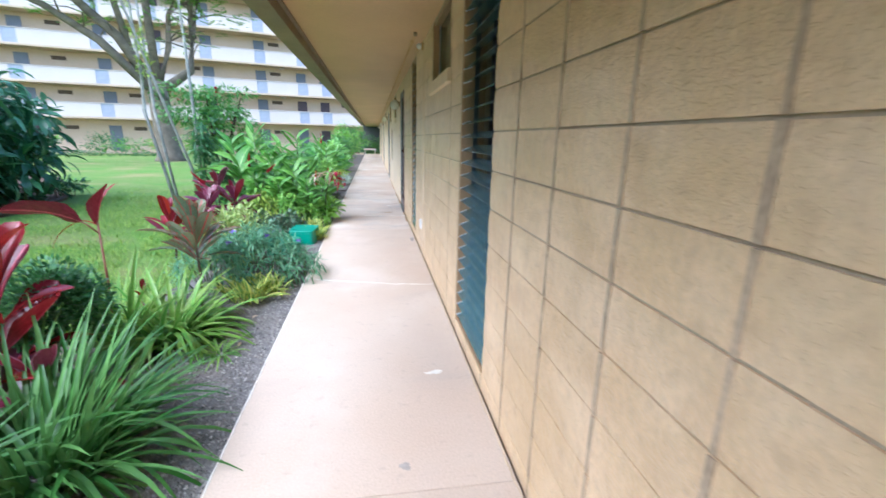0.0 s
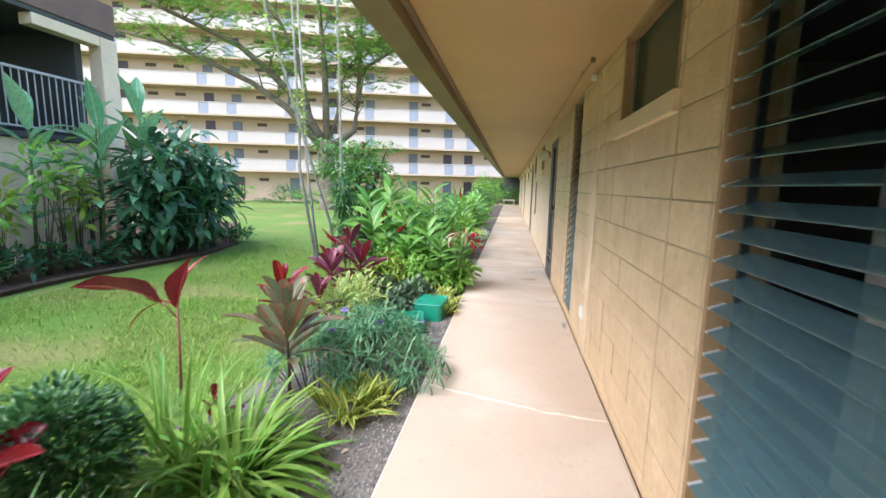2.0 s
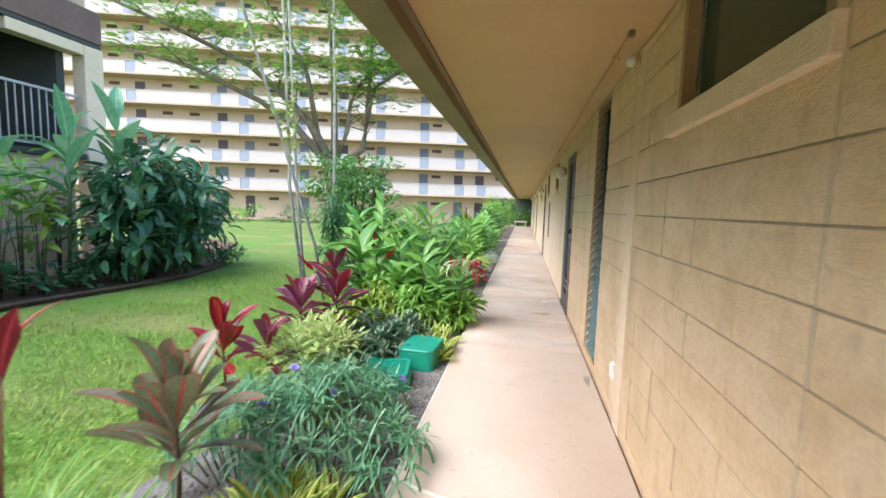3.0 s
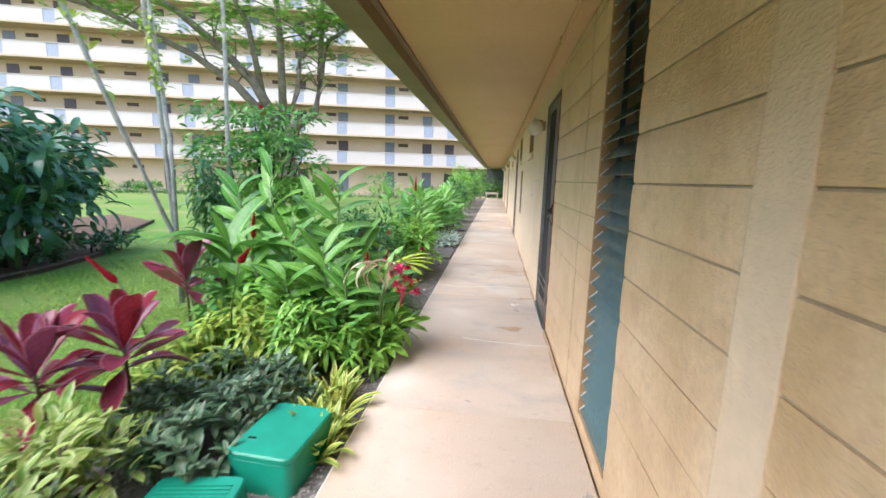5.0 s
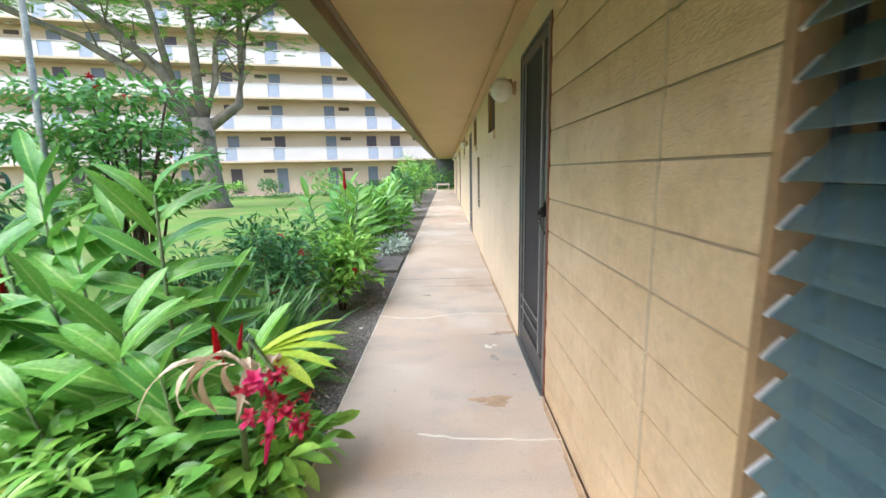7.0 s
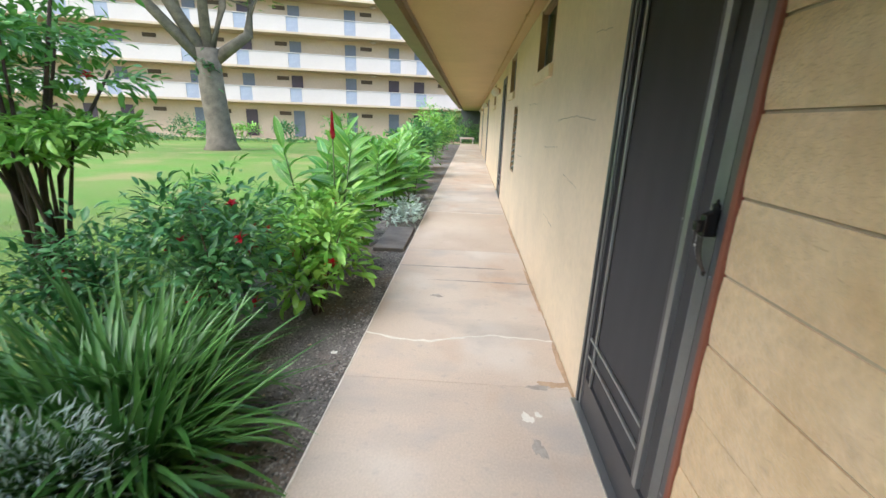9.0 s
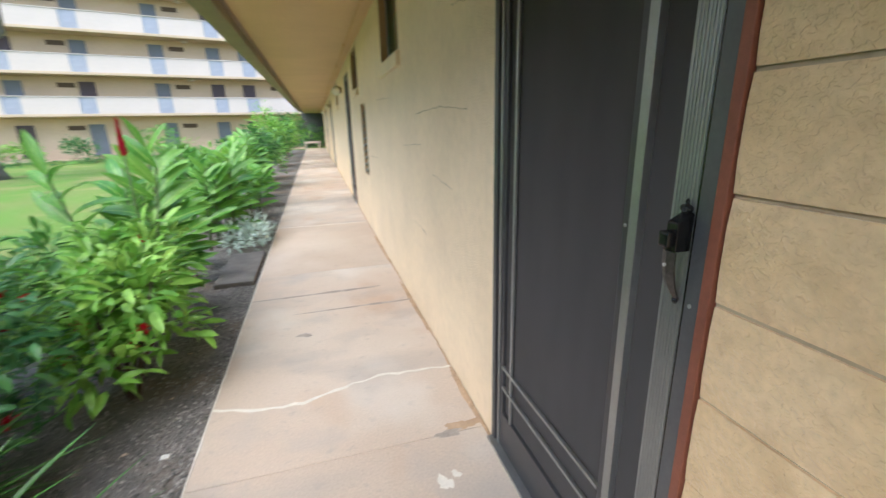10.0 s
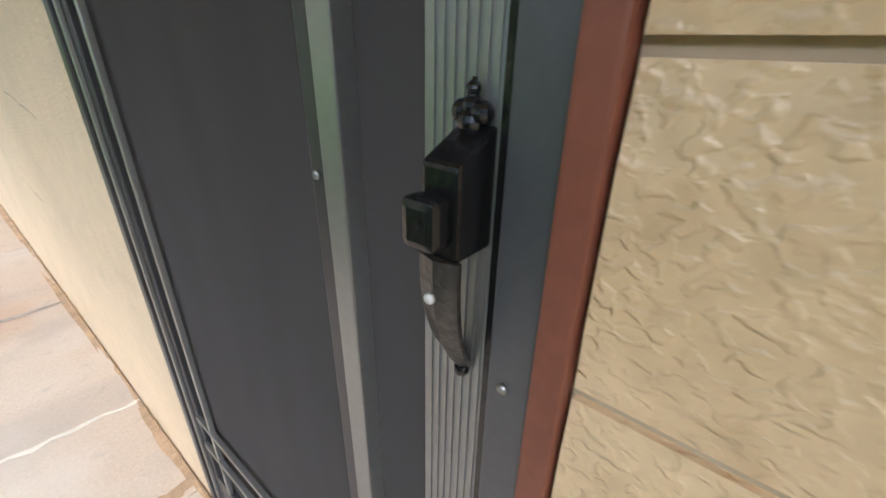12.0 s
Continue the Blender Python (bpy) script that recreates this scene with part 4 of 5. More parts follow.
def whorls(name, x, y, rx, ry, h, heads, L, protos, material, label, seed, per=9, el=(15, 70), category="plant", group="", flowers=None):
    """A low mass of leafy shoots, each ending in a whorl of leaves."""
    r = random.Random(seed)
    t = planted(name, x, y, label, category, group)
    ms, tops = [], []
    for k in range(heads):
        a, d = r.uniform(0, math.tau), math.sqrt(r.random())
        top = Vector((d * rx * math.sin(a), d * ry * math.cos(a), h * (1 - 0.55 * d * d) * r.uniform(0.75, 1.05)))
        tops.append(top)
        if k % 3 == 0:
            part("stem", tube(bmesh.new(), [(top.x * 0.5, top.y * 0.5, -0.03), tuple(top)], [0.006, 0.003], 5), M_STEM, t)
        tilt, az0 = d * 30, math.degrees(a)
        for i in range(per):
            s, az = i / per, i * 137.5 + r.uniform(-20, 20)
            e = el[0] + (el[1] - el[0]) * s - tilt * math.cos(radians(az - az0)) + r.uniform(-10, 10)
            ms.append(aim(top - Vector((0, 0, 0.5 * L * (1 - s))), az, e, L * r.uniform(0.75, 1.1) * (1 - 0.3 * s), r.uniform(-15, 15)))
    tagged(part("foliage", cloud("foliage", protos, ms, material), None, t), kind="stuff")
    if flowers:
        for i in range(flowers[0]):
            part("flower", flowers[1], None, t, flowers[2]).matrix_local = aim(tops[r.randrange(heads)] + Vector((0, 0, 0.03)), r.uniform(0, 360), 50, r.uniform(0.9, 1.2))
    return t


# leaf materials
L_RED = leaf_mat("red_ti_leaf", (0.33, 0.022, 0.012), (0.14, 0.014, 0.03), rib=(0.40, 0.05, 0.07), rough=0.2)
L_BURG = leaf_mat("burgundy_ti_leaf", (0.26, 0.025, 0.035), (0.16, 0.04, 0.075), edge=(0.36, 0.12, 0.17), edge_at=0.42, rough=0.2)
L_TIGR = leaf_mat("green_red_ti_leaf", (0.17, 0.24, 0.13), (0.20, 0.16, 0.09), edge=(0.40, 0.06, 0.05), edge_at=0.47, rib=(0.44, 0.07, 0.06), rough=0.2)
L_GINGER = leaf_mat("ginger_leaf", (0.09, 0.28, 0.04), (0.18, 0.39, 0.06), rib=(0.290, 0.478, 0.102), rough=0.3)
L_GINGER2 = leaf_mat("light_ginger_leaf", (0.17, 0.38, 0.055), (0.09, 0.26, 0.045), rib=(0.30, 0.47, 0.13), rough=0.3)
L_YELLOW = leaf_mat("yellow_green_leaf", (0.46, 0.52, 0.09), (0.20, 0.38, 0.045), rough=0.35, island=True)
L_CREAM = leaf_mat("cream_variegated_leaf", (0.18, 0.34, 0.06), (0.40, 0.48, 0.12), edge=(0.56, 0.60, 0.24), edge_at=0.34, island=True)
L_STRAP = leaf_mat("bright_strap_leaf", (0.09, 0.28, 0.035), (0.26, 0.42, 0.07), edge=(0.36, 0.48, 0.14), edge_at=0.41, island=True)
L_SANS = leaf_mat("yellow_edged_leaf", (0.16, 0.32, 0.06), (0.24, 0.38, 0.07), edge=(0.66, 0.66, 0.16), edge_at=0.24, island=True)
L_DARKSTRAP = leaf_mat("dark_strap_leaf", (0.035, 0.13, 0.02), (0.15, 0.31, 0.085), edge=None, island=True, rough=0.3)
L_BLUE = leaf_mat("blue_green_leaf", (0.07, 0.23, 0.11), (0.22, 0.42, 0.22), island=True, rough=0.35)
L_DARK = leaf_mat("dark_green_leaf", (0.03, 0.12, 0.035), (0.11, 0.27, 0.08), island=True, rough=0.3)
L_MID = leaf_mat("mid_green_leaf", (0.08, 0.24, 0.045), (0.20, 0.42, 0.08), island=True, rough=0.32)
L_LIGHT = leaf_mat("light_green_leaf", (0.16, 0.39, 0.055), (0.32, 0.54, 0.10), island=True, rough=0.32)
L_COVER = leaf_mat("groundcover_leaf", (0.05, 0.14, 0.065), (0.19, 0.31, 0.18), rib=(0.26, 0.10, 0.07), island=True, rough=0.28)
L_BLUEDARK = leaf_mat("big_dark_leaf", (0.025, 0.09, 0.04), (0.12, 0.27, 0.13), island=True, rough=0.22)
L_TREE = leaf_mat("tree_leaf", (0.087, 0.203, 0.029), (0.203, 0.348, 0.058), island=True, rough=0.45, trans=0.5)
L_GRASS = leaf_mat("grass_blade", (0.07, 0.25, 0.015), (0.40, 0.49, 0.09), island=True, rough=0.5)
L_DRY = leaf_mat("dry_leaf", (0.52, 0.36, 0.22), (0.74, 0.60, 0.46), rough=0.7)
L_SILVER = leaf_mat("silver_leaf", (0.36, 0.47, 0.38), (0.56, 0.65, 0.58), island=True, rough=0.6)
L_PETAL = leaf_mat("red_petal", (0.55, 0.010, 0.02), (0.42, 0.008, 0.03), rough=0.4)
L_PINK = leaf_mat("pink_petal", (0.60, 0.04, 0.16), (0.52, 0.02, 0.10), rough=0.4)
L_CRIMSON = leaf_mat("crimson_petal", (0.42, 0.012, 0.05), (0.30, 0.02, 0.03), rough=0.45)
L_VIOLET = leaf_mat("violet_petal", (0.24, 0.14, 0.55), (0.30, 0.20, 0.60), rough=0.4)


def bloom(material, n=8, size=0.05, width=0.55):
    p = leaf_proto(width, 50, 0.3, 4, "oval")
    return cloud("flower", [p], [aim((0, 0, 0), i * 360 / n + 17 * (i % 2), 20 + 45 * (i % 2), size) for i in range(n)], material)


def spike(material, n=42, length=0.24, size=0.08):
    """A dense flower spike of overlapping bracts."""
    p = leaf_proto(0.55, -35, 0.4, 3, "oval")
    return cloud("flower_spike", [p], [aim((0, 0, length * i / n), i * 137.5, 48 + 25 * i / n, size * (1.1 - 0.65 * i / n)) for i in range(n)], material)


FLOWER = bloom(L_PETAL)
SPIKE, SPIKE_PINK = spike(L_PETAL), spike(L_PINK)
ti = lambda m, w=0.30, k=("lance",): [leaf_mesh(m, width=w * q, droop=d, fold=0.5, segs=7, shape=k[0], wave=0.12) for q, d in ((1, 12), (0.9, 28), (1.1, -8), (0.85, 48))]
TI_RED, TI_BURG, TI_GR = ti(L_RED, 0.46, ("paddle",)), ti(L_BURG, 0.40, ("paddle",)), ti(L_TIGR, 0.36, ("paddle",))
TI_FLAME = ti(L_RED, 0.36, ("paddle",))


def canna(x, y):
    """One dark stem that forks into a broad drooping leaf, an upright one and a few narrow ones."""
    t = planted("canna", x, y, "thin stem with a few broad dark red leaves above the lawn", "plant")
    broad = leaf_mesh(L_RED, width=0.50, droop=42, fold=0.35, segs=8, shape="oval", wave=0.22)
    upright = leaf_mesh(L_RED, width=0.40, droop=20, fold=0.7, segs=8, shape="oval", wave=0.15)
    thin = leaf_mesh(L_RED, width=0.14, droop=60, fold=0.5, segs=6, shape="lance")
    part("stem", tube(bmesh.new(), [(0, 0, -0.03), (0.02, 0.01, 0.45), (0.0, 0.05, 0.96)], [0.012, 0.010, 0.007], 7), M_RED, t)
    part("stalk", tube(bmesh.new(), [(0.005, 0.04, 0.84), (-0.08, 0.04, 0.92), (-0.14, 0.04, 0.95)], [0.006, 0.005, 0.003], 6), M_RED, t)
    for mesh, p, az, el, size, roll in ((broad, (-0.10, 0.04, 0.93), 268, 30, 0.50, 50), (upright, (0.0, 0.05, 0.90), 95, 80, 0.36, 0), (thin, (-0.10, 0.04, 0.94), 250, -10, 0.30, 0),
                                        (thin, (0.01, 0.05, 0.97), 20, 84, 0.34, 0), (thin, (0.0, 0.05, 0.90), 280, 35, 0.26, 0)):
        part("leaf", mesh, None, t).matrix_local = aim(p, az, el, size, roll)


# ---- the bed beside the walkway, from the start on ----
strap = [leaf_proto(0.036, d, 0.5, 8, "strap") for d in (20, 45, 75, 115)]
strap_wide = [leaf_proto(0.060, d, 0.5, 9, "strap") for d in (50, 90, 130, 170)]
short = [leaf_proto(0.26, d, 0.4, 5, "lance") for d in (15, 40, 60)]
oval = [leaf_proto(0.45, d, 0.3, 4, "oval") for d in (20, 50)]
narrow = [leaf_proto(0.17, d, 0.35, 4, "lance") for d in (25, 60)]
medium = [leaf_proto(0.46, d, 0.35, 4, "lance") for d in (20, 55)]

L_STRAP_LEAF = leaf_mat("striped_strap_leaf", (0.09, 0.28, 0.035), (0.26, 0.42, 0.07), edge=(0.36, 0.48, 0.14), edge_at=0.41)
L_SANS_LEAF = leaf_mat("yellow_edged_tuft_leaf", (0.16, 0.32, 0.06), (0.24, 0.38, 0.07), edge=(0.66, 0.66, 0.16), edge_at=0.24)
L_DARK_LEAF = leaf_mat("dark_tuft_leaf", (0.035, 0.13, 0.02), (0.17, 0.34, 0.10), rough=0.3)
leaves_of = lambda protos, m: [from_arrays("leaf", *q, m) for q in protos]
STRIPED, STRIPED_THIN = leaves_of(strap_wide, L_STRAP_LEAF), leaves_of(strap, L_STRAP_LEAF)
SANS, DARKTUFT = leaves_of(short, L_SANS_LEAF), leaves_of(strap, L_DARK_LEAF)
clump("lily_grass", -2.12, -2.22, 480, 0.80, strap, L_DARKSTRAP, "dense dark green tuft of long strap leaves", 1, 0.22, (40, 88), "strap leaf tufts", DARKTUFT)
clump("lily_grass", -2.55, -2.75, 360, 0.80, strap, L_DARKSTRAP, "dense dark green tuft of long strap leaves", 2, 0.2, (40, 88), "strap leaf tufts", DARKTUFT)
rosette("ti_plant", -2.55, -1.80, 1.05, 20, 0.47, TI_RED, "tall ti plant with broad dark red leaves", 3, (0.05, 0.02), 0.3, (32, 82))
rosette("ti_plant", -2.85, -2.15, 0.95, 15, 0.44, TI_RED, "ti plant with broad dark red leaves", 4, (-0.05, 0.05), 0.3, (32, 80))
rosette("ti_plant", -2.35, -1.86, 0.45, 8, 0.42, TI_BURG, "low ti plant with drooping purple leaves", 44, (0.06, -0.02), 0.3, (-5, 60))
shrub("topiary_bush", -2.50, -1.39, 0.27, 0.27, 0.80, 4200, 0.045, oval, L_DARK, "clipped round bush of small dark glossy leaves", 5, 3, 0.26, lumps=1, up=20)
canna(-2.74, -0.50)
clump("spider_plant", -2.15, -0.86, 330, 0.64, strap_wide, L_STRAP, "bright green tuft of arching striped leaves", 7, 0.17, (40, 88), "striped tufts", STRIPED)
clump("spider_plant", -2.50, -0.80, 120, 0.80, strap, L_STRAP, "bright green tuft of arching striped leaves", 8, 0.16, (35, 88), "striped tufts", STRIPED_THIN)
clump("spider_plant", -1.72, -1.12, 46, 0.26, strap_wide, L_STRAP, "small bright tuft of striped leaves at the bed's edge", 9, 0.05, (25, 80), "striped tufts", STRIPED)
clump("spider_plant", -1.98, -1.52, 36, 0.28, strap_wide, L_STRAP, "small bright tuft of striped leaves in the mulch", 10, 0.05, (25, 80), "striped tufts", STRIPED)
rosette("ti_plant", -2.15, -0.24, 0.98, 28, 0.42, TI_GR, "ti plant with grey-green and red-edged leaves", 11, (0.0, 0.02), 0.62, (30, 88))
rosette("ti_plant", -2.84, 0.95, 0.92, 14, 0.40, TI_FLAME, "ti plant with upright bright red leaves", 12, (0.0, 0.0), 0.68, (22, 86))
rosette("ti_plant", -2.50, 0.98, 0.78, 12, 0.32, TI_BURG, "ti plant with purple-pink leaves", 13, (0.0, 0.0), 0.72, (12, 80))
rosette("bromeliad", -2.45, -0.55, 0.40, 7, 0.18, TI_FLAME, "small orange-red leaved rosette among the straps", 45, (0, 0), 0.4, (25, 75))
clump("striped_lily", -1.84, -0.02, 75, 0.30, short, L_SANS, "low tuft of yellow-edged leaves", 14, 0.16, (45, 88), "yellow-edged tufts", SANS)
clump("striped_lily", -1.62, 0.12, 40, 0.22, short, L_SANS, "low tuft of yellow-edged leaves", 15, 0.16, (45, 88), "yellow-edged tufts", SANS)
PETUNIA = (2, bloom(L_VIOLET, 5, 0.035, 0.8), "violet flower")
whorls("petunia_shrub", -1.88, 0.62, 0.46, 0.55, 0.60, 85, 0.16, narrow, L_BLUE, "loose shrub of narrow blue-green leaves leaning to the walkway", 16, 11, (-5, 70), "shrub", "narrow-leaved shrubs", PETUNIA)
whorls("petunia_shrub", -2.22, 0.35, 0.36, 0.42, 0.58, 55, 0.15, narrow, L_BLUE, "loose shrub of narrow blue-green leaves between the ti plants", 216, 11, (-5, 70), "shrub", "narrow-leaved shrubs", PETUNIA)
whorls("petunia_shrub", -1.84, 1.26, 0.30, 0.26, 0.46, 34, 0.15, narrow, L_BLUE, "loose shrub of narrow blue-green leaves beside the valve box", 217, 10, (-5, 70), "shrub", "narrow-leaved shrubs", PETUNIA)
whorls("petunia_shrub", -1.40, 0.52, 0.24, 0.30, 0.40, 26, 0.16, narrow, L_BLUE, "low sprig of narrow blue-green leaves over the walkway's edge", 17, 10, (-20, 60), "shrub", "narrow-leaved shrubs")
shrub("variegated_shrub", -2.20, 1.12, 0.34, 0.42, 0.72, 560, 0.10, medium, L_CREAM, "shrub of cream and green variegated leaves", 18, 8, 0.05, lumps=9, up=30)
shrub("variegated_shrub", -2.42, 1.75, 0.34, 0.36, 0.52, 460, 0.12, medium, L_CREAM, "shrub of cream and green variegated leaves", 19, 8, 0.05, lumps=9, up=30)
rosette("ti_plant", -2.86, 2.12, 0.90, 22, 0.42, TI_BURG, "ti plant with wide purple-red leaves", 20, (0.0, -0.02), 0.74, (4, 80))
rosette("ti_plant", -2.62, 2.36, 0.86, 20, 0.40, TI_BURG, "ti plant with wide purple-red leaves", 21, (0.03, 0.0), 0.74, (4, 80))
rosette("ti_plant", -3.25, 3.68, 1.05, 12, 0.44, TI_BURG, "ti plant with upright dark red leaves", 22, (0.0, 0.0), 0.78, (12, 86))
for i, (x, y) in enumerate(((-2.12, 2.15), (-2.05, 2.55), (-2.35, 2.90), (-1.98, 2.88), (-2.45, 2.38), (-2.22, 3.2), (-2.72, 3.05), (-2.45, 1.50))):
    whorls("groundcover", x, y, 0.30, 0.32, 0.35, 30, 0.13, medium, L_COVER, "low cover of dark bronze-green leaf rosettes", 30 + i, 10, (22, 72), group="groundcover rosettes")
for i, (x, y) in enumerate(((-1.62, 2.62), (-1.55, 2.85), (-1.75, 2.80), (-1.52, 2.58), (-1.85, 2.66), (-1.68, 3.02), (-1.5, 2.42), (-2.15, 1.0))):
    clump("striped_lily", x, y, 30, 0.27, short, L_SANS, "low tuft of yellow-edged leaves", 50 + i, 0.07, (50, 88), "yellow-edged tufts", SANS)
drooping = [leaf_proto(0.27, d, 0.35, 5, "lance") for d in (35, 60, 85)]
for i, (x, y, h, n) in enumerate(((-2.48, 3.22, 0.66, 46), (-2.06, 3.34, 0.60, 46), (-2.80, 2.90, 0.56, 34), (-1.78, 3.50, 0.46, 26))):
    whorls("glory_shrub", x, y, 0.36, 0.34, h, n, 0.19, drooping, L_YELLOW if i % 2 == 0 else L_LIGHT, "loose shrub of drooping yellow-green leaves", 60 + i, 10, (-10, 60), "shrub", "yellow-green shrubs")
for i, (x, y, h, n) in enumerate(((-1.92, 3.62, 0.62, 420), (-2.35, 3.62, 0.74, 460), (-2.75, 3.85, 0.72, 420), (-1.62, 3.78, 0.42, 220), (-2.1, 4.05, 0.55, 260))):
    shrub("leafy_shrub", x, y, 0.38, 0.36, h, n, 0.19, medium, (L_MID, L_LIGHT, L_MID, L_LIGHT, L_YELLOW)[i], "bushy shrub of fresh green leaves under the gingers", 65 + i, 8, 0.05, group="leafy shrubs", lumps=10, up=12)


def ginger(x, y, stalks, label, seed, leaves, L=0.42, group="ginger stands", flower=0):
    """Arching stalks with two ranks of long leaves; the leaves are parts of their stalk."""
    r = random.Random(seed)
    t = planted("ginger", x, y, label, "plant", group)
    for (dx, dy, h, lean_az, lean) in stalks:
        top = Vector((dx + lean * h * math.sin(radians(lean_az)), dy + lean * h * math.cos(radians(lean_az)), h))
        mid = Vector((dx, dy, 0)).lerp(top, 0.5) + Vector((0, 0, 0.08 * h))
        b = Vector((dx, dy, -0.03))
        st = part("stalk", tube(bmesh.new(), [tuple(b), tuple(mid), tuple(top)], [0.014, 0.011, 0.005], 7), M_STEM, t)
        n = int(6 + h * 6.5)
        side = 90 + r.uniform(-32, 32)
        for i in range(n):
            s = 0.22 + 0.78 * i / (n - 1)
            p = b.lerp(mid, s * 2) if s < 0.5 else mid.lerp(top, s * 2 - 1)
            ob = part("leaf", leaves[r.randrange(len(leaves))], None, st)
            az = side + 180 * (i % 2) + r.uniform(-14, 14)
            ob.matrix_local = aim(p, az, 18 + 46 * s ** 1.8 + r.uniform(-8, 8), L * r.uniform(0.85, 1.1) * (0.75 + 0.25 * math.sin(math.pi * s)), 40 * math.sin(radians(az)) + r.uniform(-14, 14))
    return t


GINGER = [leaf_mesh(L_GINGER, width=q * 1.5, droop=d, fold=0.35, segs=7, shape="lance", wave=0.12) for q, d in ((0.26, 25), (0.24, 40), (0.28, 55), (0.24, 10))]
GINGER2 = [leaf_mesh(L_GINGER2, width=q * 1.5, droop=d, fold=0.35, segs=7, shape="lance", wave=0.12) for q, d in ((0.26, 25), (0.24, 40), (0.28, 55), (0.24, 10))]
ginger(-2.72, 4.28, [(0, 0, 1.62, 190, 0.03), (-0.25, 0.05, 1.45, 280, 0.12), (0.22, -0.1, 1.22, 150, 0.12), (-0.1, -0.3, 1.02, 200, 0.2)], "tall ginger stand with long bright leaves", 70, GINGER, 0.50)
ginger(-1.98, 3.98, [(0, 0, 1.48, 120, 0.03), (-0.18, 0.1, 1.30, 300, 0.08), (0.05, 0.05, 0.92, 90, 0.16), (0.02, -0.25, 0.85, 170, 0.12)], "tall ginger stand with long bright leaves", 71, GINGER2, 0.46)
ginger(-1.64, 3.78, [(0, 0, 0.80, 100, 0.22), (-0.1, -0.12, 0.78, 200, 0.1), (0.02, 0.12, 0.66, 60, 0.3)], "short ginger stems leaning to the walkway", 72, GINGER2, 0.36)
ginger(-2.30, 3.92, [(0, 0, 1.02, 210, 0.12), (0.15, -0.1, 0.92, 120, 0.2), (-0.2, -0.1, 0.88, 250, 0.22), (0.05, -0.25, 0.72, 170, 0.25)], "low ginger stand with long bright leaves", 73, GINGER2, 0.42)


def flower_stem(x, y, h, mesh, label, lean=(0.0, 0.0)):
    t = planted("flower_stem", x, y, label, "flower", "red flower stems")
    part("stem", tube(bmesh.new(), [(0, 0, -0.03), (lean[0] * 0.4, lean[1] * 0.4, h * 0.6), (lean[0], lean[1], h)], [0.009, 0.008, 0.006], 6), M_STEM, t)
    part("flower_spike", mesh, None, t).matrix_local = pose(lean[0], lean[1], h - 0.02, -lean[1] * 170, lean[0] * 200, 0)


flower_stem(-1.62, 3.74, 0.70, SPIKE, "upright red ginger flower spike on a green stem")
flower_stem(-2.86, 4.08, 1.06, SPIKE, "red ginger flower spike among the leaves", (0.05, -0.05))
flower_stem(-2.52, 3.15, 0.99, SPIKE, "red ginger flower spike arching over the shrubs", (0.26, -0.20))
flower_stem(-2.95, 3.0, 0.88, SPIKE, "red ginger flower spike arching over the shrubs", (-0.2, -0.08))


def faded_ginger():
    """Spent ginger flowers with dry leaves hanging over the walkway's edge."""
    t = planted("faded_ginger", -1.50, 3.62, "drooping ginger with dry leaves and pink-red flowers", "plant")
    part("stalk", tube(bmesh.new(), [(0, 0, -0.03), (0.06, -0.08, 0.6), (0.20, -0.22, 1.00), (0.32, -0.34, 0.95)], [0.013, 0.012, 0.010, 0.006], 7), M_STEM, t)
    dry = [leaf_mesh(L_DRY, width=w, droop=d, fold=0.8, segs=8, shape="lance", wave=0.5) for w, d in ((0.17, 130), (0.14, 160), (0.19, 110))]
    r = random.Random(4)
    for i in range(9):
        part("dry_leaf", dry[i % 3], None, t, "curled dry leaf").matrix_local = aim((-0.03 + 0.04 * i, -0.10 - 0.028 * i, 0.88 + 0.008 * i), 225 + i * 16, 15 + r.uniform(-20, 20), r.uniform(0.26, 0.38), r.uniform(-30, 30))
    small, pink = bloom(L_CRIMSON, 9, 0.034), bloom(L_PINK, 9, 0.036)
    for i in range(30):
        p = (0.29 + r.gauss(0, 0.045), -0.31 + r.gauss(0, 0.045), 0.95 - 0.0075 * i + r.uniform(-0.03, 0.03))
        part("flower", small if i % 7 else pink, None, t, "crimson flower").matrix_local = aim(p, r.uniform(0, 360), r.uniform(-40, 20), r.uniform(0.8, 1.2))
    part("flower_spike", SPIKE_PINK, None, t, "pink flower spike").matrix_local = pose(0.30, -0.34, 0.80, 170, 10, 0) @ Matrix.Scale(0.6, 4)
    part("flower_spike", SPIKE, None, t, "red flower bud").matrix_local = pose(0.10, -0.12, 0.92, 0, 12, 0) @ Matrix.Scale(0.42, 4)
    fan = [leaf_mesh(L_LIGHTLEAF, width=0.26, droop=30, fold=0.3, segs=6, shape="lance")]
    for i in range(5):
        part("leaf", fan[0], None, t, "yellow-green leaf").matrix_local = aim((0.16, -0.10, 0.90), 55 + i * 18, 28 - i * 4, 0.34)


L_LIGHTLEAF = leaf_mat("yellowing_leaf", (0.493, 0.600, 0.072), (0.377, 0.551, 0.072), rough=0.35)
faded_ginger()


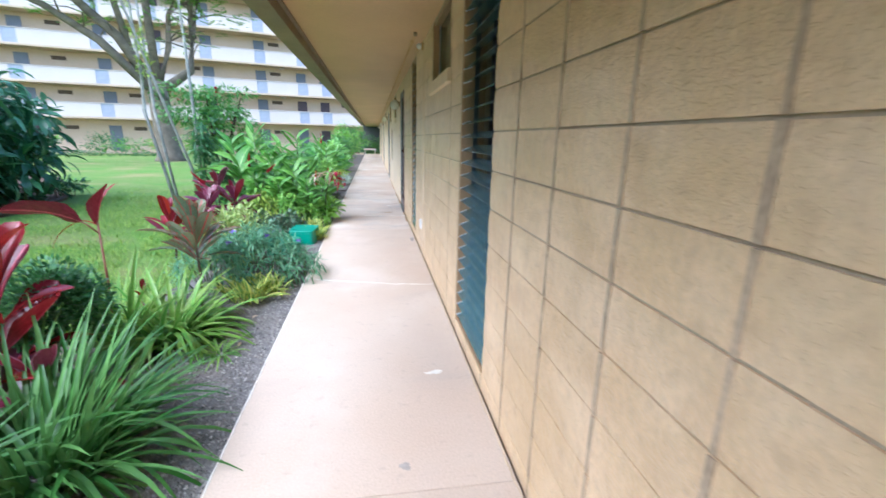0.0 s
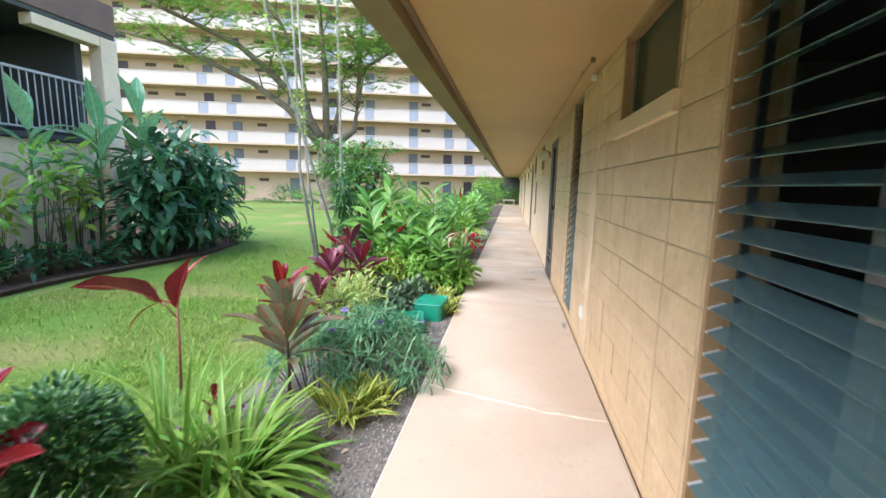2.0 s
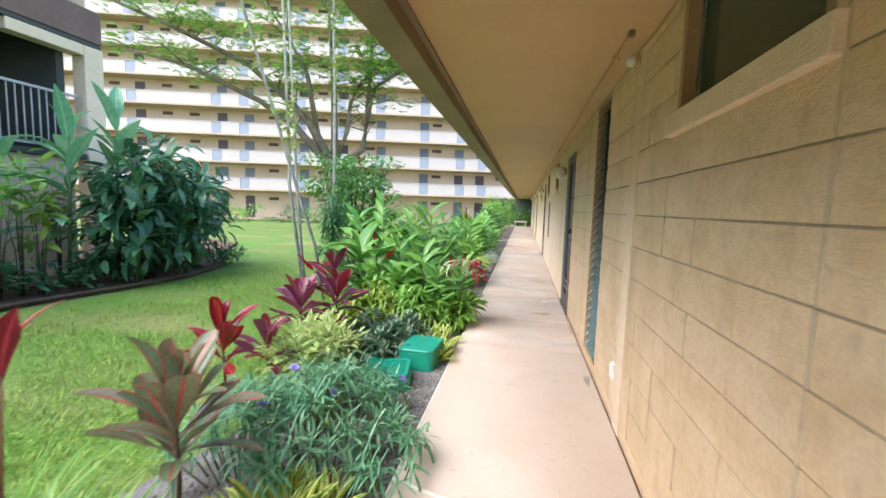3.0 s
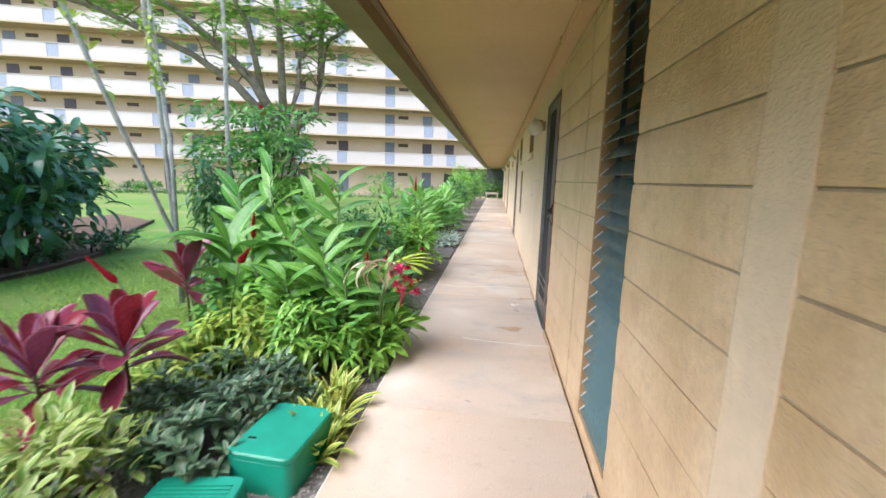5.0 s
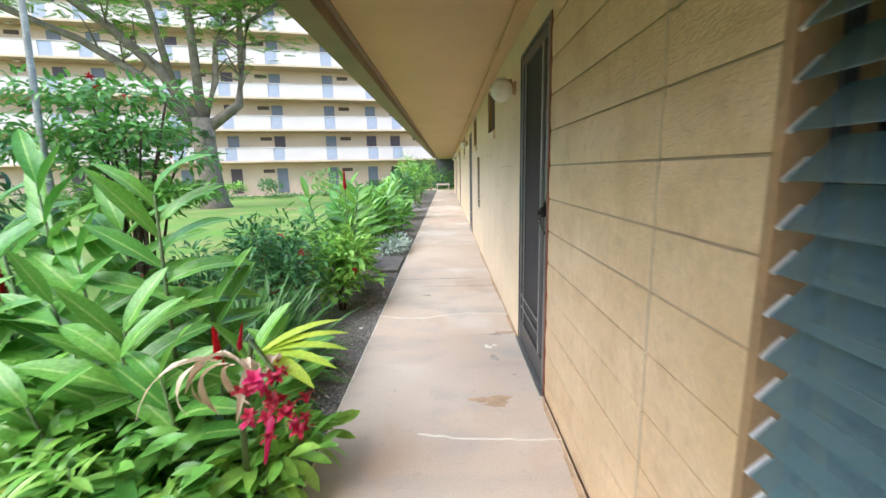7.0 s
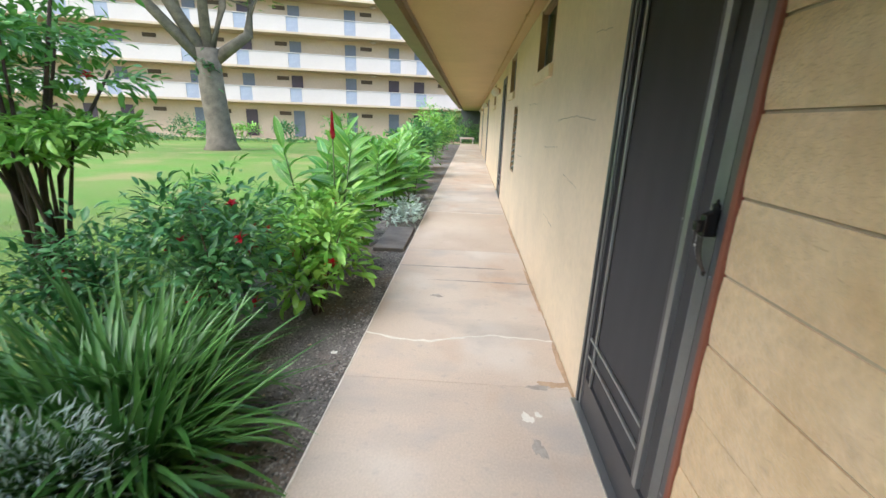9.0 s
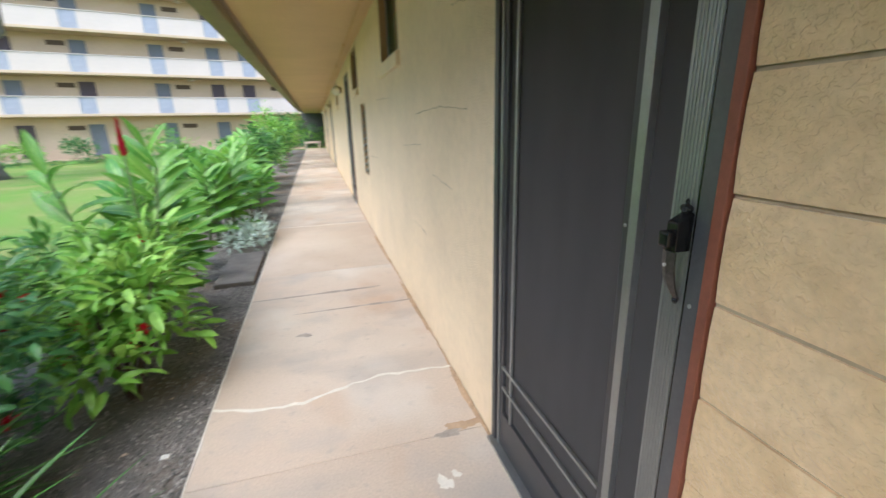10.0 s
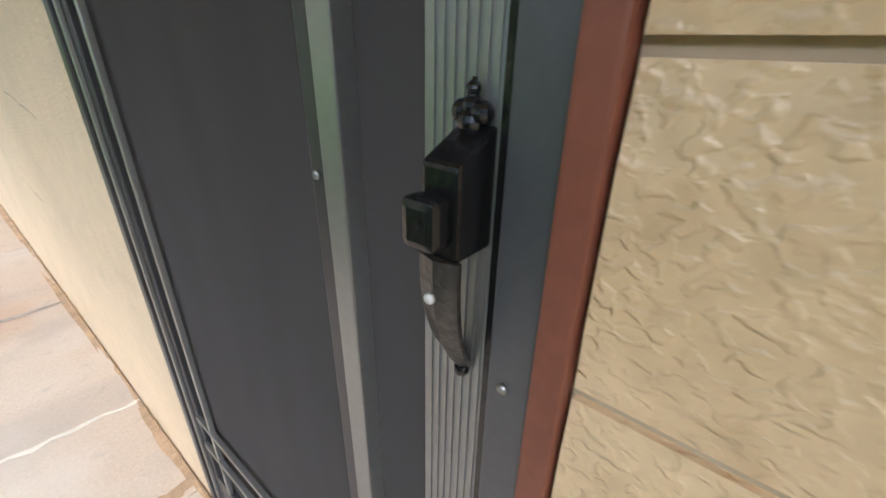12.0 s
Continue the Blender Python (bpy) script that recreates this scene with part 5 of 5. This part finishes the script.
def banana(x, y):
    t = planted("banana_plant", x, y, "young banana plant with broad arching leaves", "plant")
    ms = [leaf_mesh(L_GINGER2, width=0.30, droop=d, fold=0.5, segs=9, shape="oval", wave=0.08) for d in (70, 45)]
    part("stem", tube(bmesh.new(), [(0, 0, -0.03), (0.02, 0, 0.5), (0.03, 0, 0.95)], [0.035, 0.028, 0.015], 8), M_STEM, t)
    for i, (az, el, L) in enumerate(((285, 48, 0.95), (110, 40, 0.85), (200, 55, 0.8), (20, 70, 0.8))):
        part("leaf", ms[i % 2], None, t).matrix_local = aim((0.03, 0, 0.78 + 0.05 * i), az, el, L)


banana(-3.0, 3.95)
dense = [leaf_proto(0.22, d, 0.35, 5, "lance") for d in (60, 100)]
shrub("dracaena", -3.75, 4.80, 0.24, 0.24, 1.95, 620, 0.20, dense, L_DARK, "narrow column of dense dark drooping leaves", 80, 2, 0.05, "plant", None, "", 12, 0)
shrub("dracaena", -3.45, 4.62, 0.20, 0.20, 1.35, 320, 0.18, dense, L_DARK, "narrow column of dense dark drooping leaves", 81, 2, 0.05, "plant", None, "", 10, 0)


def slender_tree(pts, r0, label, seed):
    t = planted("slender_tree", pts[0][0], pts[0][1], label, "tree", "slender pale stems")
    b = t.location.copy()
    loc = [Vector(p) - b for p in pts]
    part("trunk", tube(bmesh.new(), [tuple(p) for p in loc], [r0 * (1 - 0.12 * i) for i in range(len(loc))], 9), M_PALEBARK, t)
    r = random.Random(seed)
    ms = []
    for i in range(110):
        s = r.uniform(0.45, 1.0)
        k = s * (len(loc) - 1)
        p = loc[int(min(k, len(loc) - 2))].lerp(loc[int(min(k, len(loc) - 2)) + 1], k - int(min(k, len(loc) - 2)))
        ms.append(aim(p + Vector((r.uniform(-0.04, 0.04), r.uniform(-0.04, 0.04), 0)), r.uniform(0, 360), r.uniform(-30, 70), r.uniform(0.07, 0.14)))
    tagged(part("foliage", cloud("foliage", oval, ms, L_YELLOW), None, t), kind="stuff")
    crown = []
    for i in range(260):
        a = r.uniform(0, 360)
        crown.append(aim(loc[-1] + Vector((r.gauss(0, 0.5), r.gauss(0, 0.5), r.gauss(0, 0.35))), a, r.uniform(-30, 60), r.uniform(0.25, 0.45)))
    tagged(part("crown", cloud("crown", medium, crown, L_MID), None, t), kind="stuff")


slender_tree([(-4.32, 6.0, -0.13), (-4.35, 6.05, 2.0), (-4.42, 6.2, 3.4), (-4.5, 6.3, 5.2), (-4.5, 6.35, 7.5)], 0.034, "thin pale upright stem with a leafy vine", 82)
slender_tree([(-4.55, 5.25, -0.13), (-5.25, 5.95, 1.9), (-5.12, 5.75, 2.6), (-5.05, 5.55, 3.4), (-5.1, 5.4, 7.0)], 0.036, "thin pale leaning stem with a leafy vine", 83)
slender_tree([(-4.42, 5.05, -0.13), (-4.95, 5.7, 1.9), (-4.9, 5.55, 2.7), (-4.85, 5.4, 3.5), (-4.9, 5.2, 7.2)], 0.032, "thin pale leaning stem with a leafy vine", 84)
slender_tree([(-3.80, 4.55, -0.13), (-3.84, 4.30, 0.87), (-4.0, 3.95, 1.9), (-4.15, 3.6, 2.97), (-4.5, 2.7, 5.6), (-4.7, 2.2, 7.0)], 0.030, "thin pale leaning stem before the dracaena", 85)

# past the first door's plants
clump("lily_grass", -2.15, 5.05, 520, 0.82, strap, L_DARKSTRAP, "dense dark green tuft of long strap leaves", 90, 0.24, (40, 88), "strap leaf tufts", DARKTUFT)
clump("lily_grass", -2.45, 5.45, 420, 0.82, strap, L_DARKSTRAP, "dense dark green tuft of long strap leaves", 91, 0.22, (40, 88), "strap leaf tufts", DARKTUFT)
clump("lily_grass", -1.95, 4.85, 60, 0.62, strap, L_DARKSTRAP, "straggling tuft of strap leaves at the bed's edge", 92, 0.15, (15, 60), "strap leaf tufts", DARKTUFT)
shrub("cushion_bush", -2.08, 4.64, 0.30, 0.30, 0.56, 1000, 0.06, narrow, L_SILVER, "round grey-green cushion of fine foliage beside the strap leaves", 93, 3, 0.05, "plant", None, "", 1, 40)
shrub("ixora", -2.28, 6.15, 0.52, 0.52, 1.12, 1500, 0.095, medium, L_DARK, "dark leafy shrub with small red flowers", 94, 8, 0.12, flowers=(7, FLOWER), group="red-flowered shrubs", lumps=12)
shrub("ixora", -3.05, 5.95, 0.5, 0.5, 1.1, 1100, 0.095, medium, L_DARK, "dark leafy shrub with small red flowers", 294, 8, 0.10, flowers=(3, FLOWER), group="red-flowered shrubs", lumps=12)
shrub("ixora", -2.62, 6.65, 0.50, 0.50, 1.15, 1200, 0.095, medium, L_MID, "leafy shrub with small red flowers", 95, 8, 0.12, flowers=(5, FLOWER), group="red-flowered shrubs", lumps=12)
shrub("ixora", -1.86, 6.70, 0.40, 0.42, 0.85, 620, 0.15, medium, L_LIGHT, "light green leafy shrub with red flowers by the walkway", 96, 8, 0.15, flowers=(5, FLOWER), group="red-flowered shrubs", lumps=9)
shrub("ixora", -2.05, 7.35, 0.45, 0.45, 1.0, 640, 0.15, medium, L_LIGHT, "light green leafy shrub with red flowers", 97, 8, 0.12, flowers=(5, FLOWER), group="red-flowered shrubs", lumps=9)
shrub("ixora", -2.75, 7.9, 0.55, 0.6, 1.0, 1000, 0.11, medium, L_MID, "leafy shrub with small red flowers", 98, 8, 0.12, flowers=(4, FLOWER), group="red-flowered shrubs", lumps=10)
shrub("small_tree", -4.2, 6.75, 1.0, 0.95, 2.8, 2600, 0.13, medium, L_MID, "small spreading tree on several thin trunks", 99, 9, 0.50, "tree", (6, FLOWER), "", 22, 5, 0.03, 0.4)
shrub("small_tree", -4.05, 6.8, 0.85, 0.75, 1.72, 2400, 0.12, medium, L_LIGHT, "low spreading tree with a flat light green crown", 399, 6, 0.62, "tree", None, "", 20, 5, 0.025, 0.5)
shrub("silver_cover", -1.68, 10.2, 0.30, 0.75, 0.34, 620, 0.10, medium, L_SILVER, "low silver-grey spreading plant at the walkway's edge", 100, 5, 0.05, "plant", None, "", 12, 30)
flower_stem(-1.95, 7.6, 1.35, SPIKE, "tall upright red ginger flower spike")
r = random.Random(12)
for i in range(9):
    y = 7.9 + i * 1.05
    st = [(r.uniform(-0.3, 0.3), r.uniform(-0.35, 0.35), r.uniform(0.75, 1.35), r.uniform(0, 360), r.uniform(0.05, 0.25)) for _ in range(4)]
    ginger(-2.12 + r.uniform(-0.15, 0.1), y, st, "ginger stand with arching light green leaves", 110 + i, GINGER2 if i % 2 else GINGER, 0.44)
for i in range(10):
    y = 11.0 + i * 2.3
    shrub("border_shrub", -2.25 + r.uniform(-0.2, 0.15), y, 0.62, 1.0, 1.2 + 0.55 * r.random() + (0.6 if i > 3 else 0), 900, 0.17, medium, (L_MID, L_LIGHT, L_DARK)[i % 3],
          "leafy border shrub along the far walkway", 130 + i, 6, 0.06, group="far border shrubs", flowers=(3, FLOWER) if i < 4 else None, lumps=9)

for i, (x, y, h) in enumerate(((-1.9, 36.4, 2.5), (-1.2, 38.6, 2.3), (-0.3, 38.9, 2.1), (-2.3, 34.2, 2.4))):
    shrub("border_shrub", x, y, 0.8, 0.7, h, 500, 0.2, medium, L_DARK if i % 2 else L_MID, "dark leafy shrub past the walkway's end", 280 + i, 5, 0.04, group="far border shrubs", lumps=9)

# ---- the soil bed below the wing ----
big = [leaf_proto(0.40, d, 0.3, 5, "lance") for d in (30, 70, 100)]
shrub("heliconia_mass", -8.0, 5.4, 1.05, 1.1, 2.7, 800, 0.46, big, L_BLUEDARK, "large dark mass of broad drooping leaves", 150, 14, 0.04, flowers=None, lumps=18, up=0, stem_r=0.02)
shrub("heliconia_mass", -8.9, 6.9, 1.2, 1.2, 2.4, 800, 0.45, big, L_BLUEDARK, "large dark mass of broad drooping leaves", 151, 12, 0.04, lumps=16, up=0, stem_r=0.02)
L_SKYPADDLE = leaf_mat("blue_green_paddle_leaf", (0.11, 0.32, 0.16), (0.28, 0.52, 0.28), rib=(0.28, 0.46, 0.24), rough=0.25)
paddle = [leaf_mesh(L_SKYPADDLE, width=0.27, droop=d, fold=0.4, segs=8, shape="oval", wave=0.1) for d in (25, 55, 85)]
for i, (x, y, h) in enumerate(((-8.4, 4.2, 2.6), (-8.9, 3.4, 2.5), (-8.2, 4.9, 2.9))):
    rosette("heliconia", x, y, h * 1.42, 11, 1.05, paddle, "tall heliconia with upright paddle leaves", 160 + i, (0.1, 0.05), 0.35, (25, 84), 0.03, M_STEM, "heliconias by the wing")
L_PADDLE = leaf_mat("deep_green_paddle_leaf", (0.05, 0.19, 0.065), (0.20, 0.42, 0.15), rib=(0.24, 0.40, 0.14), rough=0.28)
paddle2 = [leaf_mesh(L_PADDLE, width=0.26, droop=d, fold=0.4, segs=8, shape="oval", wave=0.1) for d in (25, 55, 85)]
for i, (x, y, h) in enumerate(((-7.75, 4.9, 2.2), (-8.2, 6.0, 2.6), (-7.6, 5.7, 1.9), (-8.6, 5.3, 2.9), (-7.9, 6.5, 2.0), (-8.9, 4.6, 3.1))):
    rosette("heliconia", x, y, h * 1.2, 14, 0.85, paddle2, "dense heliconia with drooping dark paddle leaves", 300 + i, (0.1, 0.05), 0.3, (20, 82), 0.03, M_STEM, "heliconias by the wing")
for i in range(11):
    x, y = -8.3 - 0.6 * r.random(), 0.2 + 0.42 * i
    shrub("cane_plant", x, y, 0.34, 0.34, 1.6 + 0.9 * r.random(), 44, 0.34, big, L_YELLOW if i % 3 == 0 else L_LIGHT, "thin upright canes with sparse leaves before the block wall", 170 + i, 6, 0.15, "plant", None, "thin canes", 7, 25)
for i in range(12):
    shrub("low_fern", -7.95 - 0.5 * r.random(), 1.2 + i * 0.62, 0.42, 0.42, 0.5, 130, 0.20, medium, L_DARK if i % 2 else L_BLUEDARK, "low dark leafy cover on the soil bed", 190 + i, 3, 0.03, "plant", None, "low cover on the soil bed", 6, 20)

# ---- hedges at the apartment block's foot ----
R15 = pose(0, 0, 0, 0, 0, 15.23)
for i in range(26):
    u = -62 + i * 2.85 + r.uniform(-0.8, 0.8)
    p = R15 @ Vector((u, 41.2 + r.uniform(-1.2, 0.6), 0))
    shrub("foundation_shrub", p.x, p.y, 1.2 + r.random(), 0.9, 0.9 + 1.6 * r.random() ** 2, 260, 0.38, medium, (L_MID, L_LIGHT, L_DARK)[i % 3], "rounded shrub at the apartment block's foot", 210 + i, 3, 0.02, group="foundation shrubs", lumps=6)
for i in range(16):
    p = R15 @ Vector((-56 + i * 4.3, 38.6, 0))
    shrub("hedge", p.x, p.y, 2.7, 0.5, 0.42, 420, 0.22, medium, L_DARK, "low dark hedge strip across the lawn's far edge", 240 + i, 2, 0.02, group="hedge strips", lumps=12)


# ---- the large shade tree ----
def shade_tree():
    t = planted("shade_tree", -12.6, 23.4, "large spreading shade tree with sparse feathery canopy", "tree")
    t.location.z = -0.12
    limbs = [[(0.1, 0.0, 3.9), (-1.2, -0.6, 6.5), (-2.6, -1.4, 8.1), (-4.1, -2.4, 9.5), (-6.8, -4.6, 10.7), (-9.2, -6.2, 11.6)],
             [(0.0, -0.1, 3.8), (-1.9, -1.0, 6.2), (-3.6, -2.0, 7.5), (-6.5, -4.3, 8.9), (-9.0, -5.6, 9.4)],
             [(0.15, 0.0, 4.2), (0.1, 0.0, 8.8), (-0.1, -0.1, 11.8), (-0.4, -0.2, 15.0)],
             [(0.25, 0.0, 4.2), (0.8, 0.4, 6.2), (1.0, 0.4, 7.9), (1.6, 0.7, 9.3), (3.4, 1.3, 10.3)],
             [(0.3, 0.1, 3.9), (1.7, 0.7, 5.1), (2.0, 0.9, 7.3), (2.4, 1.0, 9.0), (5.2, 1.8, 10.9)],
             [(1.9, 0.9, 6.8), (2.1, 0.9, 10.0), (2.2, 0.9, 12.7), (1.8, 0.8, 15.0)],
             [(-0.8, -0.4, 5.9), (-1.3, -0.7, 9.3), (-2.3, -1.2, 11.4), (-3.3, -1.8, 13.1)]]
    part("trunk", tube(bmesh.new(), [(0.25, 0.1, -0.25), (0.25, 0.1, 0.35), (0.2, 0.1, 1.2), (0.12, 0.05, 2.6), (0.1, 0.0, 4.4)], [0.95, 0.66, 0.54, 0.52, 0.50], 16), M_BARK, t)
    rr = random.Random(77)
    ends = []
    for k, limb in enumerate(limbs):
        r0 = (0.28, 0.24, 0.22, 0.17, 0.26, 0.15, 0.16)[k]
        part("limb", tube(bmesh.new(), limb, [r0 * (1 - 0.85 * i / (len(limb) - 1)) + 0.02 for i in range(len(limb))], 9), M_BARK, t)
        for i in range(2, len(limb)):
            a, b = Vector(limb[i - 1]), Vector(limb[i])
            for j in range(5):
                p = a.lerp(b, rr.random())
                d = Vector((rr.gauss(0, 1), rr.gauss(0, 1), rr.uniform(0.1, 0.6))).normalized() * rr.uniform(1.2, 2.8)
                q = p + d
                part("branch", tube(bmesh.new(), [tuple(p), tuple(p.lerp(q, 0.5) + Vector((0, 0, 0.2))), tuple(q)], [0.05, 0.035, 0.015], 5), M_BARK, t)
                ends += [q, p.lerp(q, 0.6)]
    # feathery sprays of leaflets, in flat layers at the branch ends
    v, f, uv, n = [], [], [], 0
    lv, lf, lu = leaf_proto(0.42, 20, 0.2, 2, "oval")
    for i in range(7):
        for s in (-1, 1):
            a = np.array(aim((0, 0.12 + 0.12 * i, 0), 62 * s, -6, 0.30 * (1 - 0.05 * i)))
            v.append(lv @ a[:3, :3].T + a[:3, 3])
            f += [tuple(k + n for k in q) for q in lf]
            uv.append(lu)
            n += len(lv)
    spray = (np.concatenate(v), f, np.concatenate(uv))
    ms = []
    for q in ends:
        for _ in range(20 if q.z > 8.2 else 3):
            p = q + Vector((rr.gauss(0, 0.75), rr.gauss(0, 0.75), rr.gauss(0.1, 0.22)))
            ms.append(aim(p, rr.uniform(0, 360), rr.uniform(-25, 20), rr.uniform(0.35, 0.7), rr.uniform(-20, 20)))
    tagged(part("crown", cloud("crown", [spray], ms, L_TREE), None, t), kind="stuff")
    r2 = random.Random(3)
    ms = [aim((0.15 + r2.gauss(0, 0.3), -0.35 + r2.gauss(0, 0.15), 3.6 + r2.gauss(0, 0.25)), r2.uniform(0, 360), r2.uniform(-20, 60), 0.4) for _ in range(50)]
    tagged(part("epiphyte", cloud("epiphyte", medium, ms, L_DARK), None, t, "tuft of dark leaves in the fork"), kind="stuff")


shade_tree()

# ---- lawn blades and litter ----
r = random.Random(9)
blade = [leaf_proto(0.09, d, 0.3, 2, "lance") for d in (30, 70)]
ms = []
while len(ms) < 130000:
    x, y = -2.5 - 5.0 * r.random() ** 1.9, -2.2 + 11.0 * r.random() ** 1.5 + r.gauss(0, 1.1)
    if r.random() < 0.12:
        y = -1.5 - 7 * r.random() ** 1.6
    if r.random() < 0.06:
        x = -6.5 - 3.5 * r.random() ** 1.5
    if -9.4 < x < -7.3 and y < 8:
        continue
    if noise.noise(Vector((x * 0.8, y * 0.8, 3))) < -0.12 and r.random() < 0.72:
        continue
    ms.append(aim((x, y, ground_z(x, y) - 0.005), r.uniform(0, 360), r.uniform(30, 85), r.uniform(0.05, 0.14)))
tagged(new("grass", cloud("grass", blade, ms, L_GRASS)), "short mown grass blades of the lawn", "grass", kind="stuff")
V, F = [], []
for i in range(30000):
    x, y = -1.39 - 1.2 * r.random() ** 1.5, -4.5 + 18 * r.random()
    s, a, z = r.uniform(0.005, 0.016), r.uniform(0, math.tau), -0.034 + r.uniform(-0.002, 0.006)
    k = len(V)
    c, d = math.cos(a) * s, math.sin(a) * s
    V += [(x + c, y + d, z), (x - d * 0.7, y + c * 0.7, z + r.uniform(0, 0.006)), (x - c, y - d, z), (x + d * 0.7, y - c * 0.7, z + r.uniform(0, 0.006)), (x, y, z + s * 0.6)]
    F += [(k, k + 1, k + 4), (k + 1, k + 2, k + 4), (k + 2, k + 3, k + 4), (k + 3, k, k + 4)]
me = bpy.data.meshes.new("gravel")
me.from_pydata(V, [], F)
me.materials.append(leaf_mat("gravel_stone", (0.09, 0.085, 0.08), (0.40, 0.37, 0.33), island=True, rough=0.9, trans=0.0))
tagged(new("gravel", me), "small grey gravel and bark chips on the planting bed", "gravel", kind="stuff")
dl = [leaf_mesh(L_DRY, width=0.5, droop=50, fold=0.5, segs=4, shape="oval")]
for i in range(34):
    x, y = -1.42 - 0.7 * r.random(), -2.5 + 14 * r.random()
    ob = part("fallen_leaf", dl[0], None)
    ob.matrix_basis = aim((x, y, -0.024), r.uniform(0, 360), 12, r.uniform(0.035, 0.07))
    tagged(ob, "small dry brown leaf fallen on the mulch", "leaf", "fallen leaves")


# ---- wall blocks, each a piece of the wall ----
def block_wall():
    anchors_i, anchors_y = [-9, -8, -3, 2, 7, 11], [-3.076, -2.657, -0.572, 1.396, 3.34, 4.94]
    ys = [-24.0, -16.0] + [-3.076 - 0.405 * k for k in range(12, 0, -1)] + list(np.interp(range(-9, 11), anchors_i, anchors_y)) + [4.688]
    ys = [y for y in ys if y <= 4.688]
    ys = [y for y in ys if y < 1.3 or min(abs(y - w) for w in (1.396, 3.34, 4.688)) < 0.01]
    zs = [0.003] + [1.53 + 0.2032 * k for k in range(-7, 6)]
    zs = [z for z in zs if z < 2.60] + [2.615]
    rnd = random.Random(21)
    variants = []
    for k in range(4):
        bm = bmesh.new()
        nx, nz = 8, 4
        grid = []
        for i in range(nx + 1):
            row = []
            for j in range(nz + 1):
                edge = j in (0, nz)
                d = 0.0 if not edge else 0.0035
                d += 0.0016 * noise.noise(Vector((i * 0.9 + k * 20, j * 0.9, k * 7)))
                row.append(bm.verts.new((d, i / nx - 0.5, j / nz - 0.5)))
            grid.append(row)
        for i in range(nx):
            for j in range(nz):
                bm.faces.new((grid[i][j], grid[i][j + 1], grid[i + 1][j + 1], grid[i + 1][j]))
        b = [e for e in bm.edges if e.is_boundary]
        ex = bmesh.ops.extrude_edge_only(bm, edges=b)
        for g in ex["geom"]:
            if isinstance(g, bmesh.types.BMVert):
                g.co.x = 0.03
        for f in bm.faces:
            f.smooth = False
        variants.append(mesh_of("block", bm, M_WALL))
    joint = mesh_of("joint", boxes((-0.0022, 0.01, -0.007, 0.007, -0.5, 0.5)), M_JOINT)
    brown = mesh_of("joint", boxes((-0.0024, 0.01, -0.009, 0.009, -0.5, 0.5)), M_JOINT_BROWN)
    for a, b in zip(ys, ys[1:]):
        for z0, z1 in zip(zs, zs[1:]):
            spans = [(a, b)]
            for oy0, oy1, oz0, oz1 in OPEN:
                if oz0 - 0.02 < (z0 + z1) / 2 < oz1 + 0.05:
                    nxt = []
                    for p, q in spans:
                        if q <= oy0 or p >= oy1:
                            nxt.append((p, q))
                        else:
                            if p < oy0:
                                nxt.append((p, oy0))
                            if q > oy1:
                                nxt.append((oy1, q))
                    spans = nxt
            for p, q in spans:
                if q - p < 0.03:
                    continue
                ob = part("block", variants[rnd.randrange(4)], None, wall_b)
                ob.location = (rnd.uniform(-0.001, 0.001), (p + q) / 2, (z0 + z1) / 2)
                if abs(q - b) < 0.001 and q < 4.66 and q > -8 and (q < -0.5 or q > 1.3 or rnd.random() < 0.35):
                    jt = part("joint", brown if q < -2 else joint, None, wall_b)
                    jt.location, jt.scale = (0, q, (z0 + z1) / 2), (1, rnd.uniform(0.7, 1.25), z1 - z0 - 0.008)
                ob.scale = (1, q - p - 0.001, z1 - z0 - (0.009 if z1 > 1.0 else 0.004))


block_wall()
# smooth mortar in the upright joints and the plastered control strip
bm = bmesh.new()
box(bm, -0.003, 0.02, 1.22, 1.40, 0.003, 2.61, 0.003)
part("pilaster", bm, M_PLASTER, wall_b, "smooth plastered upright strip")
